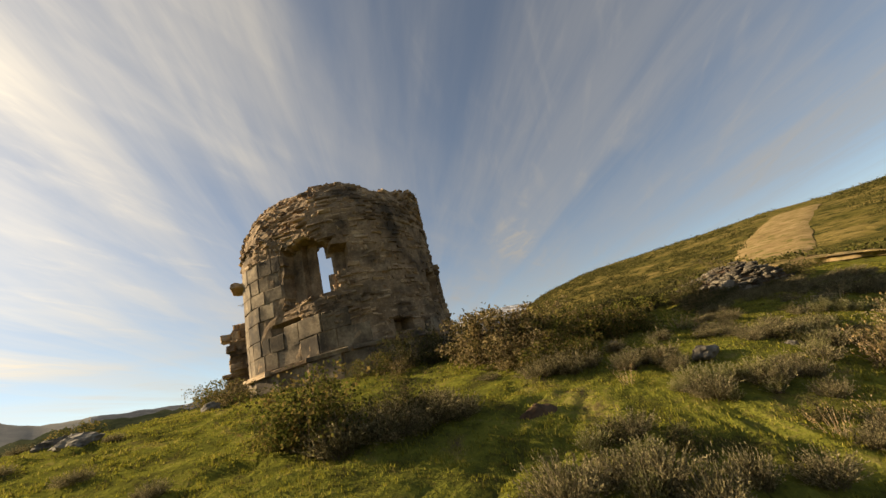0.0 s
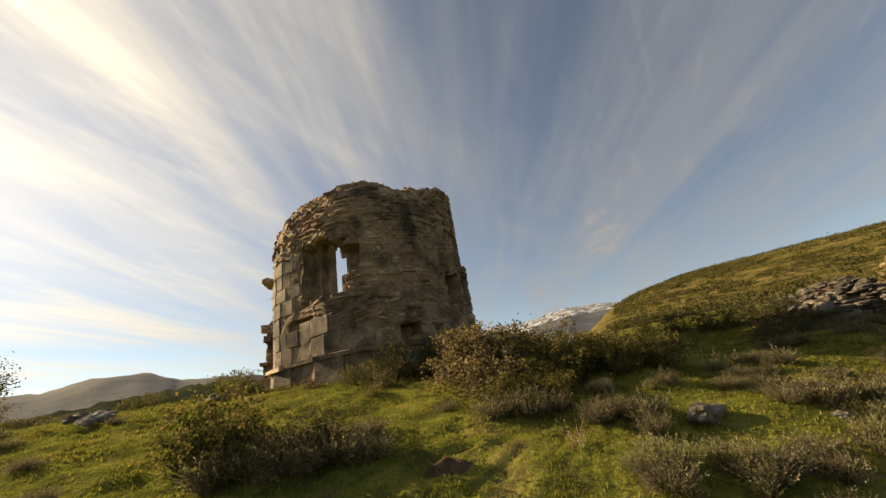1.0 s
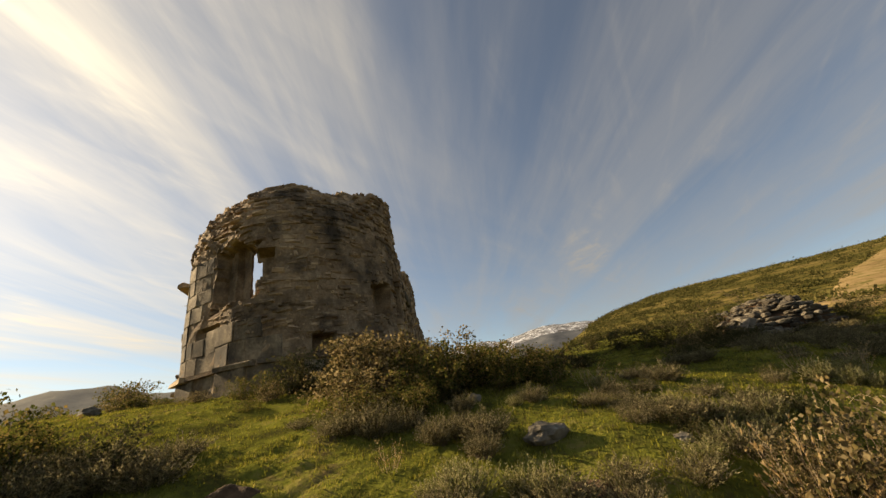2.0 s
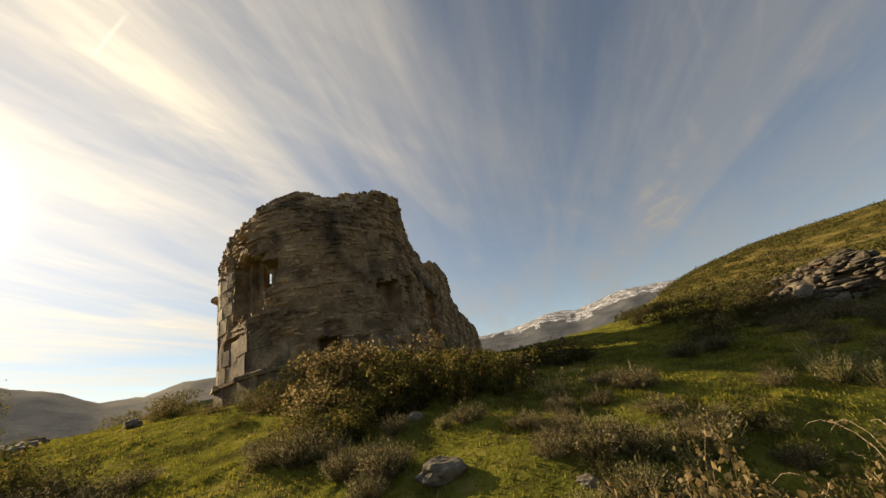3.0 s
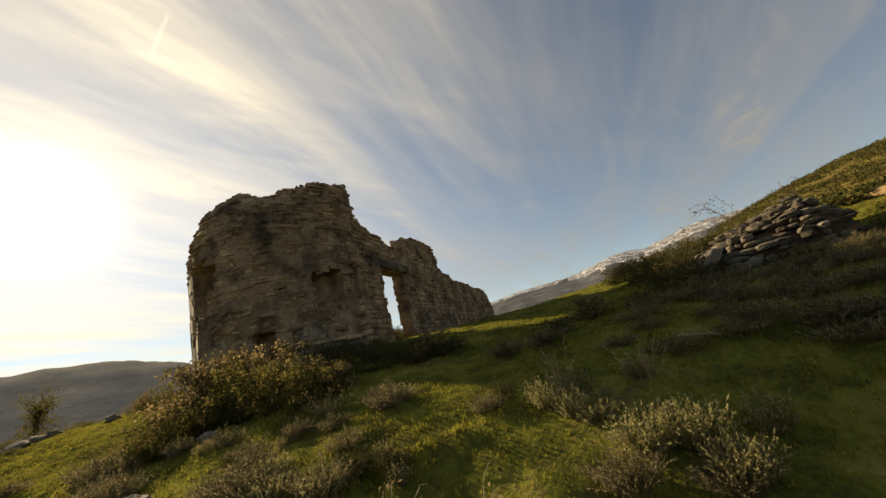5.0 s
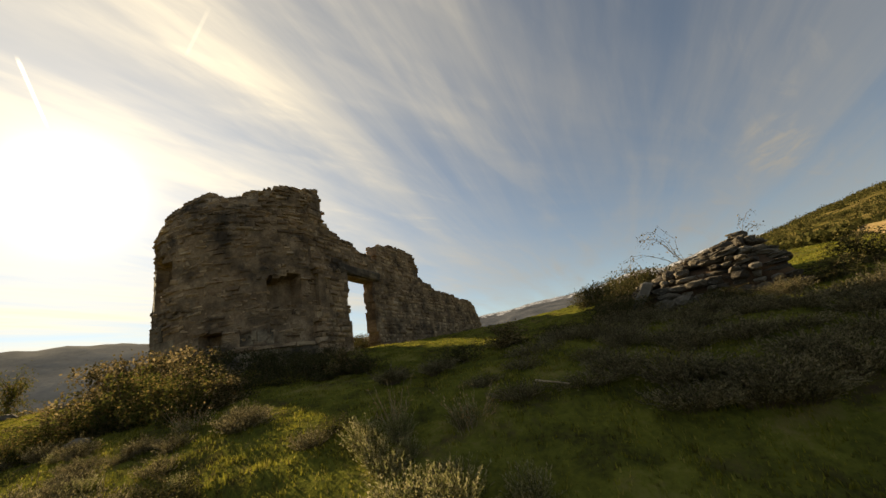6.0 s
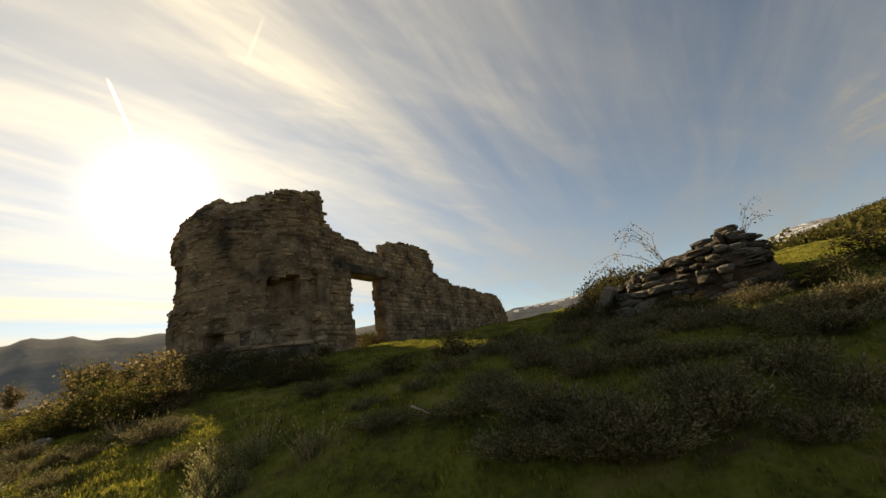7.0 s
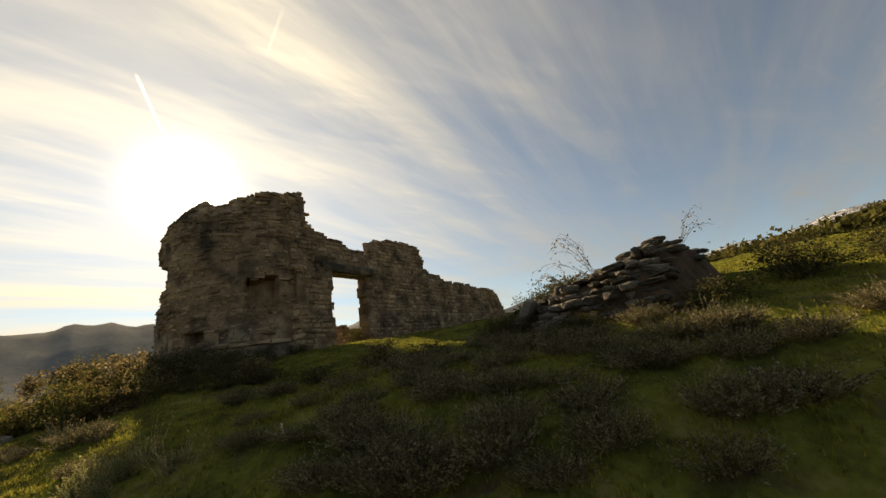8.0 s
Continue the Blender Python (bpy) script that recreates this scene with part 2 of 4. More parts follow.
def ground_z(x, y):
    """Height of the ground: the slope, then the hillside, the valley and the far ridges by bearing."""
    x, y = np.asarray(x, float), np.asarray(y, float)
    rx, ry = x - 2.0, y - 5.0
    r = np.hypot(rx, ry) + 1e-9
    az = np.degrees(np.arctan2(rx, ry))
    rn = np.minimum(r, 38.0)
    zn = near_ground(2.0 + rx / r * rn, 5.0 + ry / r * rn)
    hill = np.interp(az, *zip(*HILL))
    wood = np.interp(az, *zip(*WOOD))
    ridge = np.interp(az, *zip(*RIDGE))
    out = np.maximum(r - 38, 0)
    up = sig((hill - 2.0) / 1.0)
    k = np.clip(out / 178.0, 0, 1)
    z_hill = zn + (216 * np.tan(np.radians(hill)) + 1.5 - zn) * k ** 0.9 - 0.10 * np.maximum(r - 216, 0)
    z_down = zn - 0.12 * soft(out - 3, 2.0) * (r < 1e9)
    z_down = np.maximum(z_down, -26 + 0.004 * out)
    z = z_down + (z_hill - z_down) * up
    z = np.maximum(z, -26 + 0 * z)
    rw = np.exp(-((r - 620) / 200.0) ** 2)
    z = np.maximum(z, -26 + (26 + 620 * np.tan(np.radians(wood))) * rw)
    t = np.clip((r - 1100) / 1500.0, 0, 1)
    t = t * t * (3 - 2 * t)
    z = np.where(r > 1100, np.maximum(z, -26 + (2600 * np.tan(np.radians(ridge)) + 26) * t), z)
    return z


def link(name, bm, material, parent=None, label="", smooth=False):
    me = bpy.data.meshes.new(name)
    bm.to_mesh(me)
    bm.free()
    return place(name, me, material, parent, label, smooth)


def place(name, me, material, parent=None, label="", smooth=False):
    if material is not None and not me.materials:
        me.materials.append(material)
    if smooth:
        me.shade_smooth()
    ob = new(name, me)
    if parent is not None:
        ob.parent = parent
    if label:
        ob["label"] = label
    return ob


def part(name, bm, material, parent, label=""):
    return link(name, bm, material, parent, label)


def mesh_of(name, verts, faces):
    me = bpy.data.meshes.new(name)
    me.from_pydata([tuple(v) for v in verts], [], [tuple(f) for f in faces])
    me.update()
    return me


def fbm(x, y, scale, octaves=4, seed=0.0):
    flat_x, flat_y = np.ravel(x), np.ravel(y)
    vals = np.array([noise.fractal(Vector((a * scale + seed, b * scale - seed, seed * 0.7)), 0.9, 2.1, octaves) for a, b in zip(flat_x, flat_y)])
    return vals.reshape(np.shape(x))


def tussock(x, y):
    """Small lumps of the turf: hummocks, and tussocks with gaps between them."""
    out = np.empty(len(x))
    for k, (a, b) in enumerate(zip(x, y)):
        v = Vector((a, b, 0.0))
        d = noise.voronoi(v * 4.2 + Vector((0.25 * noise.noise(v * 6), 0, 0)))[0][0]
        out[k] = 0.06 * noise.fractal(Vector((a * 0.55 + 3.0, b * 0.55 - 3.0, 2.1)), 0.9, 2.1, 4) + 0.13 * (0.42 - d) * (0.6 + noise.noise(v * 0.9)) + 0.02 * noise.noise(v * 11)
    return out


def build_ground():
    radii = np.concatenate([np.linspace(0.15, 30, 190), 30 * (4300 / 30.0) ** np.linspace(0.01, 1, 120)])
    angles = np.radians(np.arange(-180, 180, 0.75))
    rr, aa = np.meshgrid(radii, angles, indexing="ij")
    x, y = 2.0 + rr * np.sin(aa), 5.0 + rr * np.cos(aa)
    z = ground_z(x, y)
    near = np.clip((60 - rr) / 40, 0, 1)
    lump = np.zeros(rr.shape)
    lump[rr < 62] = tussock(x[rr < 62], y[rr < 62])
    far = fbm(x, y, 0.0022, 6, 5.0) * 14 * np.clip((rr - 900) / 1200, 0, 1) + fbm(x, y, 0.012, 5, 6.0) * 8 * np.clip((rr - 1600) / 500, 0, 1) + fbm(x, y, 0.02, 4, 2.0) * 1.6 * np.clip((rr - 50) / 150, 0, 1)
    wood = fbm(x, y, 0.11, 3, 8.0) * 5.0 * np.clip((rr - 380) / 80, 0, 1) * np.clip((900 - rr) / 80, 0, 1)
    z = z + lump * near + far + wood
    nr, na = rr.shape
    verts = np.stack([x.ravel(), y.ravel(), z.ravel()], 1)
    i, j = np.meshgrid(np.arange(nr - 1), np.arange(na), indexing="ij")
    j2 = (j + 1) % na
    quads = np.stack([i * na + j, i * na + j2, (i + 1) * na + j2, (i + 1) * na + j], -1).reshape(-1, 4)
    quads = quads[:, ::-1]
    me = mesh_of("ground", verts.tolist() + [(2.0, 5.0, float(ground_z(2.0, 5.0)))], quads.tolist() + [(k, (k + 1) % na, nr * na) for k in range(na)])
    for m in (M_MEADOW, M_HEATH, M_WOOD, M_FAR_HAZED, M_SNOW, M_CRAG):
        me.materials.append(m)
    rc, ac = rr[:-1, :], np.degrees(aa[:-1, :])
    zc = z[:-1, :]
    idx = np.where(rc < 24 + 5 * fbm(x[:-1], y[:-1], 0.2, 3, 4.0), 0, 1)
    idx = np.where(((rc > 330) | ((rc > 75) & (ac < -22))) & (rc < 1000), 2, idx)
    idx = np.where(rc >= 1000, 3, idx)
    idx = np.where((rc >= 1300) & (ac > -45) & (ac < 60), 5, idx)
    idx = np.where((rc >= 1500) & (zc > 250 + 60 * fbm(x[:-1], y[:-1], 0.006, 4, 1.0)) & (ac > -45) & (ac < 60), 4, idx)
    mi = np.concatenate([idx.ravel(), np.zeros(na)]).astype(np.int32)
    me.polygons.foreach_set("material_index", mi)
    me.shade_smooth()
    ob = new("ground", me)
    return tagged(ob, "sloping green meadow running into heath hillside, valley and snowy ridges", "ground", kind="structure")


build_ground()


# ---- masonry ----
def shell(name, outer, inner, solid):
    """A wall out of grids of outer and inner points; cells that are not solid stay open and get reveals."""
    nu, nv = outer.shape[:2]
    verts = np.concatenate([outer.reshape(-1, 3), inner.reshape(-1, 3)])
    off = nu * nv
    faces = []
    for i in range(nu - 1):
        for j in range(nv - 1):
            if not solid[i, j]:
                continue
            a, b, c, d = i * nv + j, (i + 1) * nv + j, (i + 1) * nv + j + 1, i * nv + j + 1
            faces.append((a, b, c, d))
            faces.append((off + d, off + c, off + b, off + a))
            for di, dj, p, q in ((-1, 0, d, a), (1, 0, b, c), (0, -1, a, b), (0, 1, c, d)):
                ii, jj = i + di, j + dj
                if not (0 <= ii < nu - 1 and 0 <= jj < nv - 1 and solid[ii, jj]):
                    faces.append((q, p, off + p, off + q))
    me = mesh_of(name, verts, faces)
    bm = bmesh.new()
    bm.from_mesh(me)
    bmesh.ops.delete(bm, geom=[v for v in bm.verts if not v.link_faces], context="VERTS")
    bm.to_mesh(me)
    bm.free()
    return me


rng = np.random.default_rng(7)


def stone_verts(length, height, deep, proud, jag, edge=0.035):
    """A rough block: x along, y outward, z up; its back at -deep and its face at proud."""
    L, H = length / 2, height / 2
    e = min(edge, 0.26 * height)
    ring = [(-1, -1), (1, -1), (1, 1), (-1, 1)]
    j = lambda s: (rng.random() - 0.5) * 2 * s
    v = [(sx * L, -deep, sz * H) for sx, sz in ring]
    v += [(sx * L + j(jag * 0.5), proud - e + j(jag * 0.4), sz * H + j(jag * 0.4)) for sx, sz in ring]
    v += [(sx * (L - e) + j(jag * 0.6), proud + j(jag), sz * (H - e) + j(jag * 0.5)) for sx, sz in ring]
    return np.array(v)


STONE_FACES = [(8, 9, 10, 11), (0, 1, 5, 4), (1, 2, 6, 5), (2, 3, 7, 6), (3, 0, 4, 7), (4, 5, 9, 8), (5, 6, 10, 9), (6, 7, 11, 10), (7, 4, 8, 11), (3, 2, 1, 0)]


def lay_stones(parent, stones, material, joined_material, label, limit=300):
    """stones: (rank, origin, along, up, out, length, height, deep, proud, jag). The nearest become pieces, the rest one joined part."""
    stones = sorted(stones, key=lambda s: s[0])
    verts, faces = [], []
    for k, (_, o, ax, up, outw, ln, h, deep, proud, jag, m) in enumerate(stones):
        v = stone_verts(ln, h, deep, proud, jag, 0.014 if m is M_ASHLAR else 0.035)
        if k < limit:
            me = mesh_of("stone", v, STONE_FACES)
            me.materials.append(m or material)
            ob = new("stone", me)
            ob.parent = parent
            ob.matrix_local = Matrix(((ax[0], outw[0], up[0], o[0]), (ax[1], outw[1], up[1], o[1]), (ax[2], outw[2], up[2], o[2]), (0, 0, 0, 1)))
        else:
            w = v[:, :1] * ax + v[:, 1:2] * outw + v[:, 2:] * up + o
            n = len(verts) * 12
            verts.append(w)
            faces += [tuple(n + i for i in f) for f in STONE_FACES]
    if verts:
        ob = place("rubble_masonry", mesh_of("rubble_masonry", np.concatenate(verts), faces), joined_material, parent, label)
        ob["kind"] = "stuff"


# ---- the ruined chapel ----
AX, AY, AR = -2.55, 10.06, 2.5
chapel = tagged(new("ruined_chapel"), "roofless ruined stone chapel with a round apse on the meadow", "ruin")
DOME_Z, DOME_B, DOME_A = 5.45, 1.84, 1.85


def apse_profile(v, th):
    """Radius, height and the tilt of the face at v metres up the wall from z = 1.2, at the bearing th (degrees)."""
    straight = DOME_Z - 1.2
    k = 1.0 / (1.0 + math.exp(-(th - 70) / 3.0))
    flat = 0.26 * math.exp(-((th + 19) / 19.0) ** 2)
    if v <= straight:
        z = 1.2 + v
        r = AR - flat + (0.06 if z < 2.12 else 0.03 if z < 2.68 else 0.0)
        return r, z, 0.0
    phi = (v - straight) / 1.6
    r1, z1 = AR - flat - DOME_A * (1 - math.cos(phi)), DOME_Z + DOME_B * (1 + 0.06 / (1 + math.exp((th + 8) / 12.0))) * math.sin(phi)
    r2, z2 = AR, 1.2 + v
    return r1 + (r2 - r1) * k, z1 + (z2 - z1) * k, phi * (1 - k)


def apse_top(th):
    """How far up the wall still stands."""
    pts = [(-110, 3.2), (-95, 4.5), (-80, 5.6), (-70, 5.8), (-62, 6.0), (-45, 6.2), (-20, 6.35), (10, 6.2), (22, 5.95), (34, 5.58), (46, 5.40), (54, 5.38), (58, 5.55), (64, 5.70), (70, 5.62), (78, 5.60), (86, 5.70), (100, 5.72)]
    a = float(np.interp(th, *zip(*pts)))
    return a + 0.10 * noise.noise(Vector((th * 0.12, 3.3, 0))) + 0.06 * noise.noise(Vector((th * 0.45, 8.3, 0)))


def in_opening(th, z):
    # third clause: an unseen far-side hole, added so sky shows through the slit
    return (0.6 <= th <= 6.2 and 3.90 <= z <= 5.12) or (6.0 < th <= 9.4 and 4.45 <= z <= 4.86) or (-99 < th < -62 and abs(z - 5.55 + 0.0196 * (th + 69)) < 0.33)


def cavity(th, z):
    """Depth by which the face is broken out at this spot."""
    d = 0.0
    n = noise.noise(Vector((th * 0.09, z * 1.7, 1.0)))
    if -19 + 5 * n < th < 2.2 and 3.95 + 0.1 * n < z < 5.30 + 0.12 * n:
        d = 0.43 if th > -9 else 0.28
    if 2.2 <= th < 12 + 3 * n and 3.95 < z < 5.15 + 0.1 * n:
        d = 0.30 if th < 9 else 0.14
    if 2.2 <= th < 19 and 4.36 < z < 4.96:
        d = 0.35
    if -31 < th < -12 and 3.36 < z < 3.62:
        d = 0.22
    if -10 < th < -3 and 3.0 < z < 3.25:
        d = 0.22
    if 36 < th < 46 and 2.80 < z < 3.10:
        d = 0.35
    if 70 + 6 * n < th < 87 + 5 * n and 3.62 + 0.25 * n < z < 4.42 + 0.25 * n:
        d = 0.38
    return d


def polar(th, r, z):
    a = radians(th)
    return np.array((AX + r * math.sin(a), AY - r * math.cos(a), z))


def build_apse():
    ths = np.arange(-110, 97.1, 1.6)
    vs = np.arange(0, 6.8, 0.07)
    outer, inner = np.zeros((len(ths), len(vs), 3)), np.zeros((len(ths), len(vs), 3))
    solid = np.zeros((len(ths) - 1, len(vs) - 1), bool)
    for i, th in enumerate(ths):
        for j, v in enumerate(vs):
            r, z, tilt = apse_profile(v, th)
            back = 0.004 + cavity(th, z) + 0.022 * noise.noise(Vector((th * 0.2, z * 5, 2))) + 0.016 * noise.noise(Vector((th * 0.7, z * 14, 4)))
            ri = r - 0.80 * math.cos(tilt)
            zi = z - 0.80 * math.sin(tilt)
            if -16 < th < 24 and 3.6 < z < 5.35:
                ri = AR - 0.41
            outer[i, j] = polar(th, r - back * math.cos(tilt), z - back * math.sin(tilt))
            inner[i, j] = polar(th, min(ri, r - back - 0.07), zi)
            if i < len(ths) - 1 and j < len(vs) - 1:
                _, zc, _ = apse_profile(v + 0.035, th + 0.8)
                solid[i, j] = v + 0.035 < apse_top(th + 0.8) - 0.06 and not in_opening(th + 0.8, zc)
    wall = place("apse_wall", shell("apse_wall", outer, inner, solid), M_CORE, chapel, "round apse wall of weathered rubble with a slit window")
    stones = []

    def course(v, h, th0, th1, lengths, kind):
        """One course of stones from bearing th0 to th1; kind: dressed, ledge, rubble or slab."""
        th = th0 - 3 * rng.random()
        while th < th1:
            ln = lengths[0] + (lengths[1] - lengths[0]) * rng.random() ** 1.5
            dth = math.degrees(ln / max(apse_profile(v + h / 2, th)[0], 0.5))
            tc = th + dth / 2
            th += dth
            hh, vv = h, v
            if kind == "rubble" and rng.random() < 0.45:
                hh = h * (0.45 + 0.3 * rng.random())
                vv = v + (h - hh) * rng.random()
            r, zc, tilt = apse_profile(vv + hh / 2, tc)
            if vv + hh * 0.6 > apse_top(tc) or tc > 97:
                continue
            if any(in_opening(tc + k * dth, zc + s * hh) for k in (-0.5, -0.25, 0, 0.25, 0.5) for s in (-0.4, 0.4)):
                continue
            hole = max(cavity(tc + k * dth, zc) for k in (-0.3, 0.0, 0.3))
            if hole > 0.12 and not (kind == "rubble" and 6 < tc < 18 and zc > 3.9 and not 4.3 < zc < 5.02):
                continue
            if kind == "rubble" and rng.random() < 0.13:
                continue
            a = radians(tc)
            along = np.array((math.cos(a), math.sin(a), 0.0))
            flat = np.array((math.sin(a), -math.cos(a), 0.0))
            slope = (apse_profile(vv, tc + 1)[0] - apse_profile(vv, tc - 1)[0]) / (r * radians(2)) if tilt == 0 and tc < 60 else 0.0
            along, flat = (along + flat * slope) / math.hypot(1, slope), (flat - along * slope) / math.hypot(1, slope)
            outw = flat * math.cos(tilt) + np.array((0, 0, 1.0)) * math.sin(tilt)
            up = np.cross(along, outw)
            up = up if up[2] > -0.2 else -up
            roll = (rng.random() - 0.5) * {"dressed": 0.018, "ledge": 0.04, "rubble": 0.26, "slab": 0.18}[kind]
            along, up = along * math.cos(roll) + up * math.sin(roll), up * math.cos(roll) - along * math.sin(roll)
            lift = 0.0 if kind in ("dressed", "ledge") else (rng.random() - 0.5) * 0.055
            o = polar(tc, r - hole, zc + lift)
            jag = {"dressed": 0.007, "ledge": 0.03, "rubble": 0.028, "slab": 0.03}[kind]
            face = {"dressed": 0.002 + 0.008 * rng.random(), "ledge": 0.03 + 0.05 * rng.random(), "rubble": -0.028 + 0.060 * rng.random(), "slab": -0.025 + 0.072 * rng.random()}[kind]
            gap = 0.003 + (0.001 if kind == "dressed" else 0.010) * rng.random()
            rank = -100 + 0.1 * abs(tc) if kind == "dressed" else abs(tc - 20) + (40 if zc > 5.4 else 0)
            stones.append((rank, o, along, up, outw, ln - gap, hh - gap, 0.14, face, jag, M_ASHLAR if kind in ("dressed", "ledge") else M_STONE))

    # footing, plinth, ledge and the dressed facing that is left
    for z0, h, kind, lengths in ((1.2, 0.22, "dressed", (0.3, 0.8)), (1.42, 0.2, "rubble", (0.15, 0.5)), (1.62, 0.24, "dressed", (0.3, 0.9)), (1.86, 0.24, "rubble", (0.2, 0.6)), (2.10, 0.52, "dressed", (0.35, 1.0)), (2.62, 0.10, "ledge", (0.4, 1.0))):
        course(z0 - 1.2, h, -110, 97, lengths, kind)
    v = 2.72 - 1.2
    while v < 5.05 - 1.2:
        h = 0.30 + 0.12 * rng.random()
        course(v, h, -110, -21, (0.24, 0.52), "dressed")
        v += h
    course(2.72 - 1.2, 0.42, -21, 22, (0.35, 0.8), "dressed")
    course(3.14 - 1.2, 0.40, -21, 4, (0.3, 0.7), "dressed")
    course(2.74 - 1.2, 0.36, 30, 36, (0.4, 0.5), "dressed")
    course(2.74 - 1.2, 0.34, 46, 64, (0.3, 0.6), "dressed")
    # rubble and the thin slabs of the vault
    v = 2.72 - 1.2
    while v < 6.9:
        z = 1.2 + v
        h = 0.06 + 0.11 * rng.random() if z < DOME_Z else 0.06 + 0.05 * rng.random()
        kind = "rubble" if z < DOME_Z else "slab"
        lo = 22 if z < 3.14 else 4 if z < 3.54 else -21 if z < 5.05 else -110
        course(v, h, lo, 97, (0.07, 0.34) if kind == "rubble" else (0.10, 0.38), kind)
        v += h
    lay_stones(wall, stones, M_STONE, M_STONES, "weathered flat rubble stones in rough courses")
    return wall


apse_wall = build_apse()

WALL0 = np.array((-0.3116, 11.7953))
WALL_U = np.array((-0.1802, 0.9836))
WALL_N = np.array((0.9836, 0.1802))


def wall_point(a, off, z):
    p = WALL0 + WALL_U * a + WALL_N * off
    return np.array((p[0], p[1], z))


def build_straight_wall(name, label, top, door, offset, thick, a0, a1, face, course, big=False):
    """A wall along the nave; top: (along, height) pairs; face: +1 where the outer side looks to the slope below."""
    def height(a):
        return float(np.interp(a, *zip(*top))) + 0.07 * noise.noise(Vector((a * 2.1, offset, 0.4))) + 0.05 * noise.noise(Vector((a * 6.3, offset, 5.0)))

    def ragged(z):
        return 0.0 if door is not None else max(0.0, 0.22 + 0.45 * noise.noise(Vector((z * 2.2, offset, 9.0))))

    def proud(a, z):
        return 0.11 if door is not None and a < -0.2 and z < 4.68 + 0.1 * noise.noise(Vector((a * 5, 2.0, 0))) else 0.0

    def open_at(a, z):
        return door is not None and door[0] - 0.12 * math.exp(-((z - 3.6) / 0.45) ** 2) + 0.05 * noise.noise(Vector((z * 4, 1.0, 0))) < a < door[1] + 0.03 * noise.noise(Vector((z * 3, 4.0, 0))) and z < door[2]

    aa, zz = np.arange(a0, a1 + 0.01, 0.08), np.arange(1.4, 7.3, 0.08)
    outer, inner = np.zeros((len(aa), len(zz), 3)), np.zeros((len(aa), len(zz), 3))
    solid = np.zeros((len(aa) - 1, len(zz) - 1), bool)
    for i, a in enumerate(aa):
        for j, z in enumerate(zz):
            w = 0.025 * noise.noise(Vector((a * 2, z * 2.5, offset))) + 0.018 * noise.noise(Vector((a * 9, z * 12, offset)))
            outer[i, j], inner[i, j] = wall_point(a, offset - 0.012 + w + proud(a, z), z), wall_point(a, offset - thick + w, z)
            if i < len(aa) - 1 and j < len(zz) - 1:
                solid[i, j] = z + 0.04 < height(a + 0.04) - 0.05 and not open_at(a + 0.04, z + 0.04) and a > a0 + ragged(z) and a < a1 - ragged(z + 7)
    wall = place(name, shell(name, outer, inner, solid), M_CORE, chapel, label)
    stones = []
    ax, up, outw = np.array((*WALL_U, 0.0)), np.array((0, 0, 1.0)), np.array((*WALL_N, 0.0))
    for side in (1, -1):
        z = 1.7
        while z < 7.2:
            h = course * (0.65 + 0.7 * rng.random())
            a = a0 - 0.1 * rng.random()
            while a < a1:
                ln = course * (0.7 + 2.0 * rng.random() ** 1.4)
                c = a + ln / 2
                a += ln
                g = wall_point(c, offset, 0)
                if z + h * 0.6 > height(c) or z + h < float(ground_z(g[0], g[1])) - 0.2 or c > a1 + 0.05:
                    continue
                if door and z < door[2] and door[0] - 0.02 < c + ln / 2 and c - ln / 2 < door[1] + 0.02:
                    if c < door[0] and door[0] - (c - ln / 2) > 0.12:
                        ln = door[0] - (c - ln / 2)
                        c = door[0] - ln / 2
                    elif c > door[1] and (c + ln / 2) - door[1] > 0.12:
                        ln = (c + ln / 2) - door[1]
                        c = door[1] + ln / 2
                    else:
                        continue
                if door and door[2] - 0.05 < z + h / 2 < door[2] + 0.38 and door[0] - 0.3 < c < door[1] + 0.3:
                    continue
                if c < -1.2 and 3.62 < z + h / 2 < 4.5 and side > 0:
                    continue
                if rng.random() < 0.06 or (door is None and not a0 + ragged(z) < c - ln / 2):
                    continue
                hh = h * (0.5 + 0.4 * rng.random()) if rng.random() < 0.3 else h
                tip = (rng.random() - 0.5) * 0.14
                ax2, up2 = ax * side * math.cos(tip) + up * math.sin(tip), up * math.cos(tip) - ax * side * math.sin(tip)
                o = wall_point(c, offset + proud(c, z + h / 2) if side > 0 else offset - thick - 0.03, z + h / 2)
                stones.append((abs(c - 1.5) + (30 if side < 0 else 0) + 0.2 * abs(z - 4), o, ax2, up2, outw * side, ln - 0.012, hh - 0.012, 0.14, -0.01 + 0.05 * rng.random(), 0.02, None))
            z += h
    # the torn end of a wall without a door
    z = 1.7
    while door is None and z < height(a0 + 0.3):
        h = course * (0.7 + 0.8 * rng.random())
        b = 0.0
        while b < thick:
            ln = course * (0.9 + 1.4 * rng.random())
            o = wall_point(a0 + ragged(z) + 0.08 + 0.10 * rng.random(), offset - b - ln / 2, z + h / 2)
            stones.append((5.0, o, outw * 1.0, up, -ax, ln - 0.015, h - 0.015, 0.16, 0.05 + 0.10 * rng.random(), 0.035, None))
            b += ln
        z += h
    lay_stones(wall, stones, M_STONE, M_STONES, "weathered rubble stones of the wall", 300)
    return wall


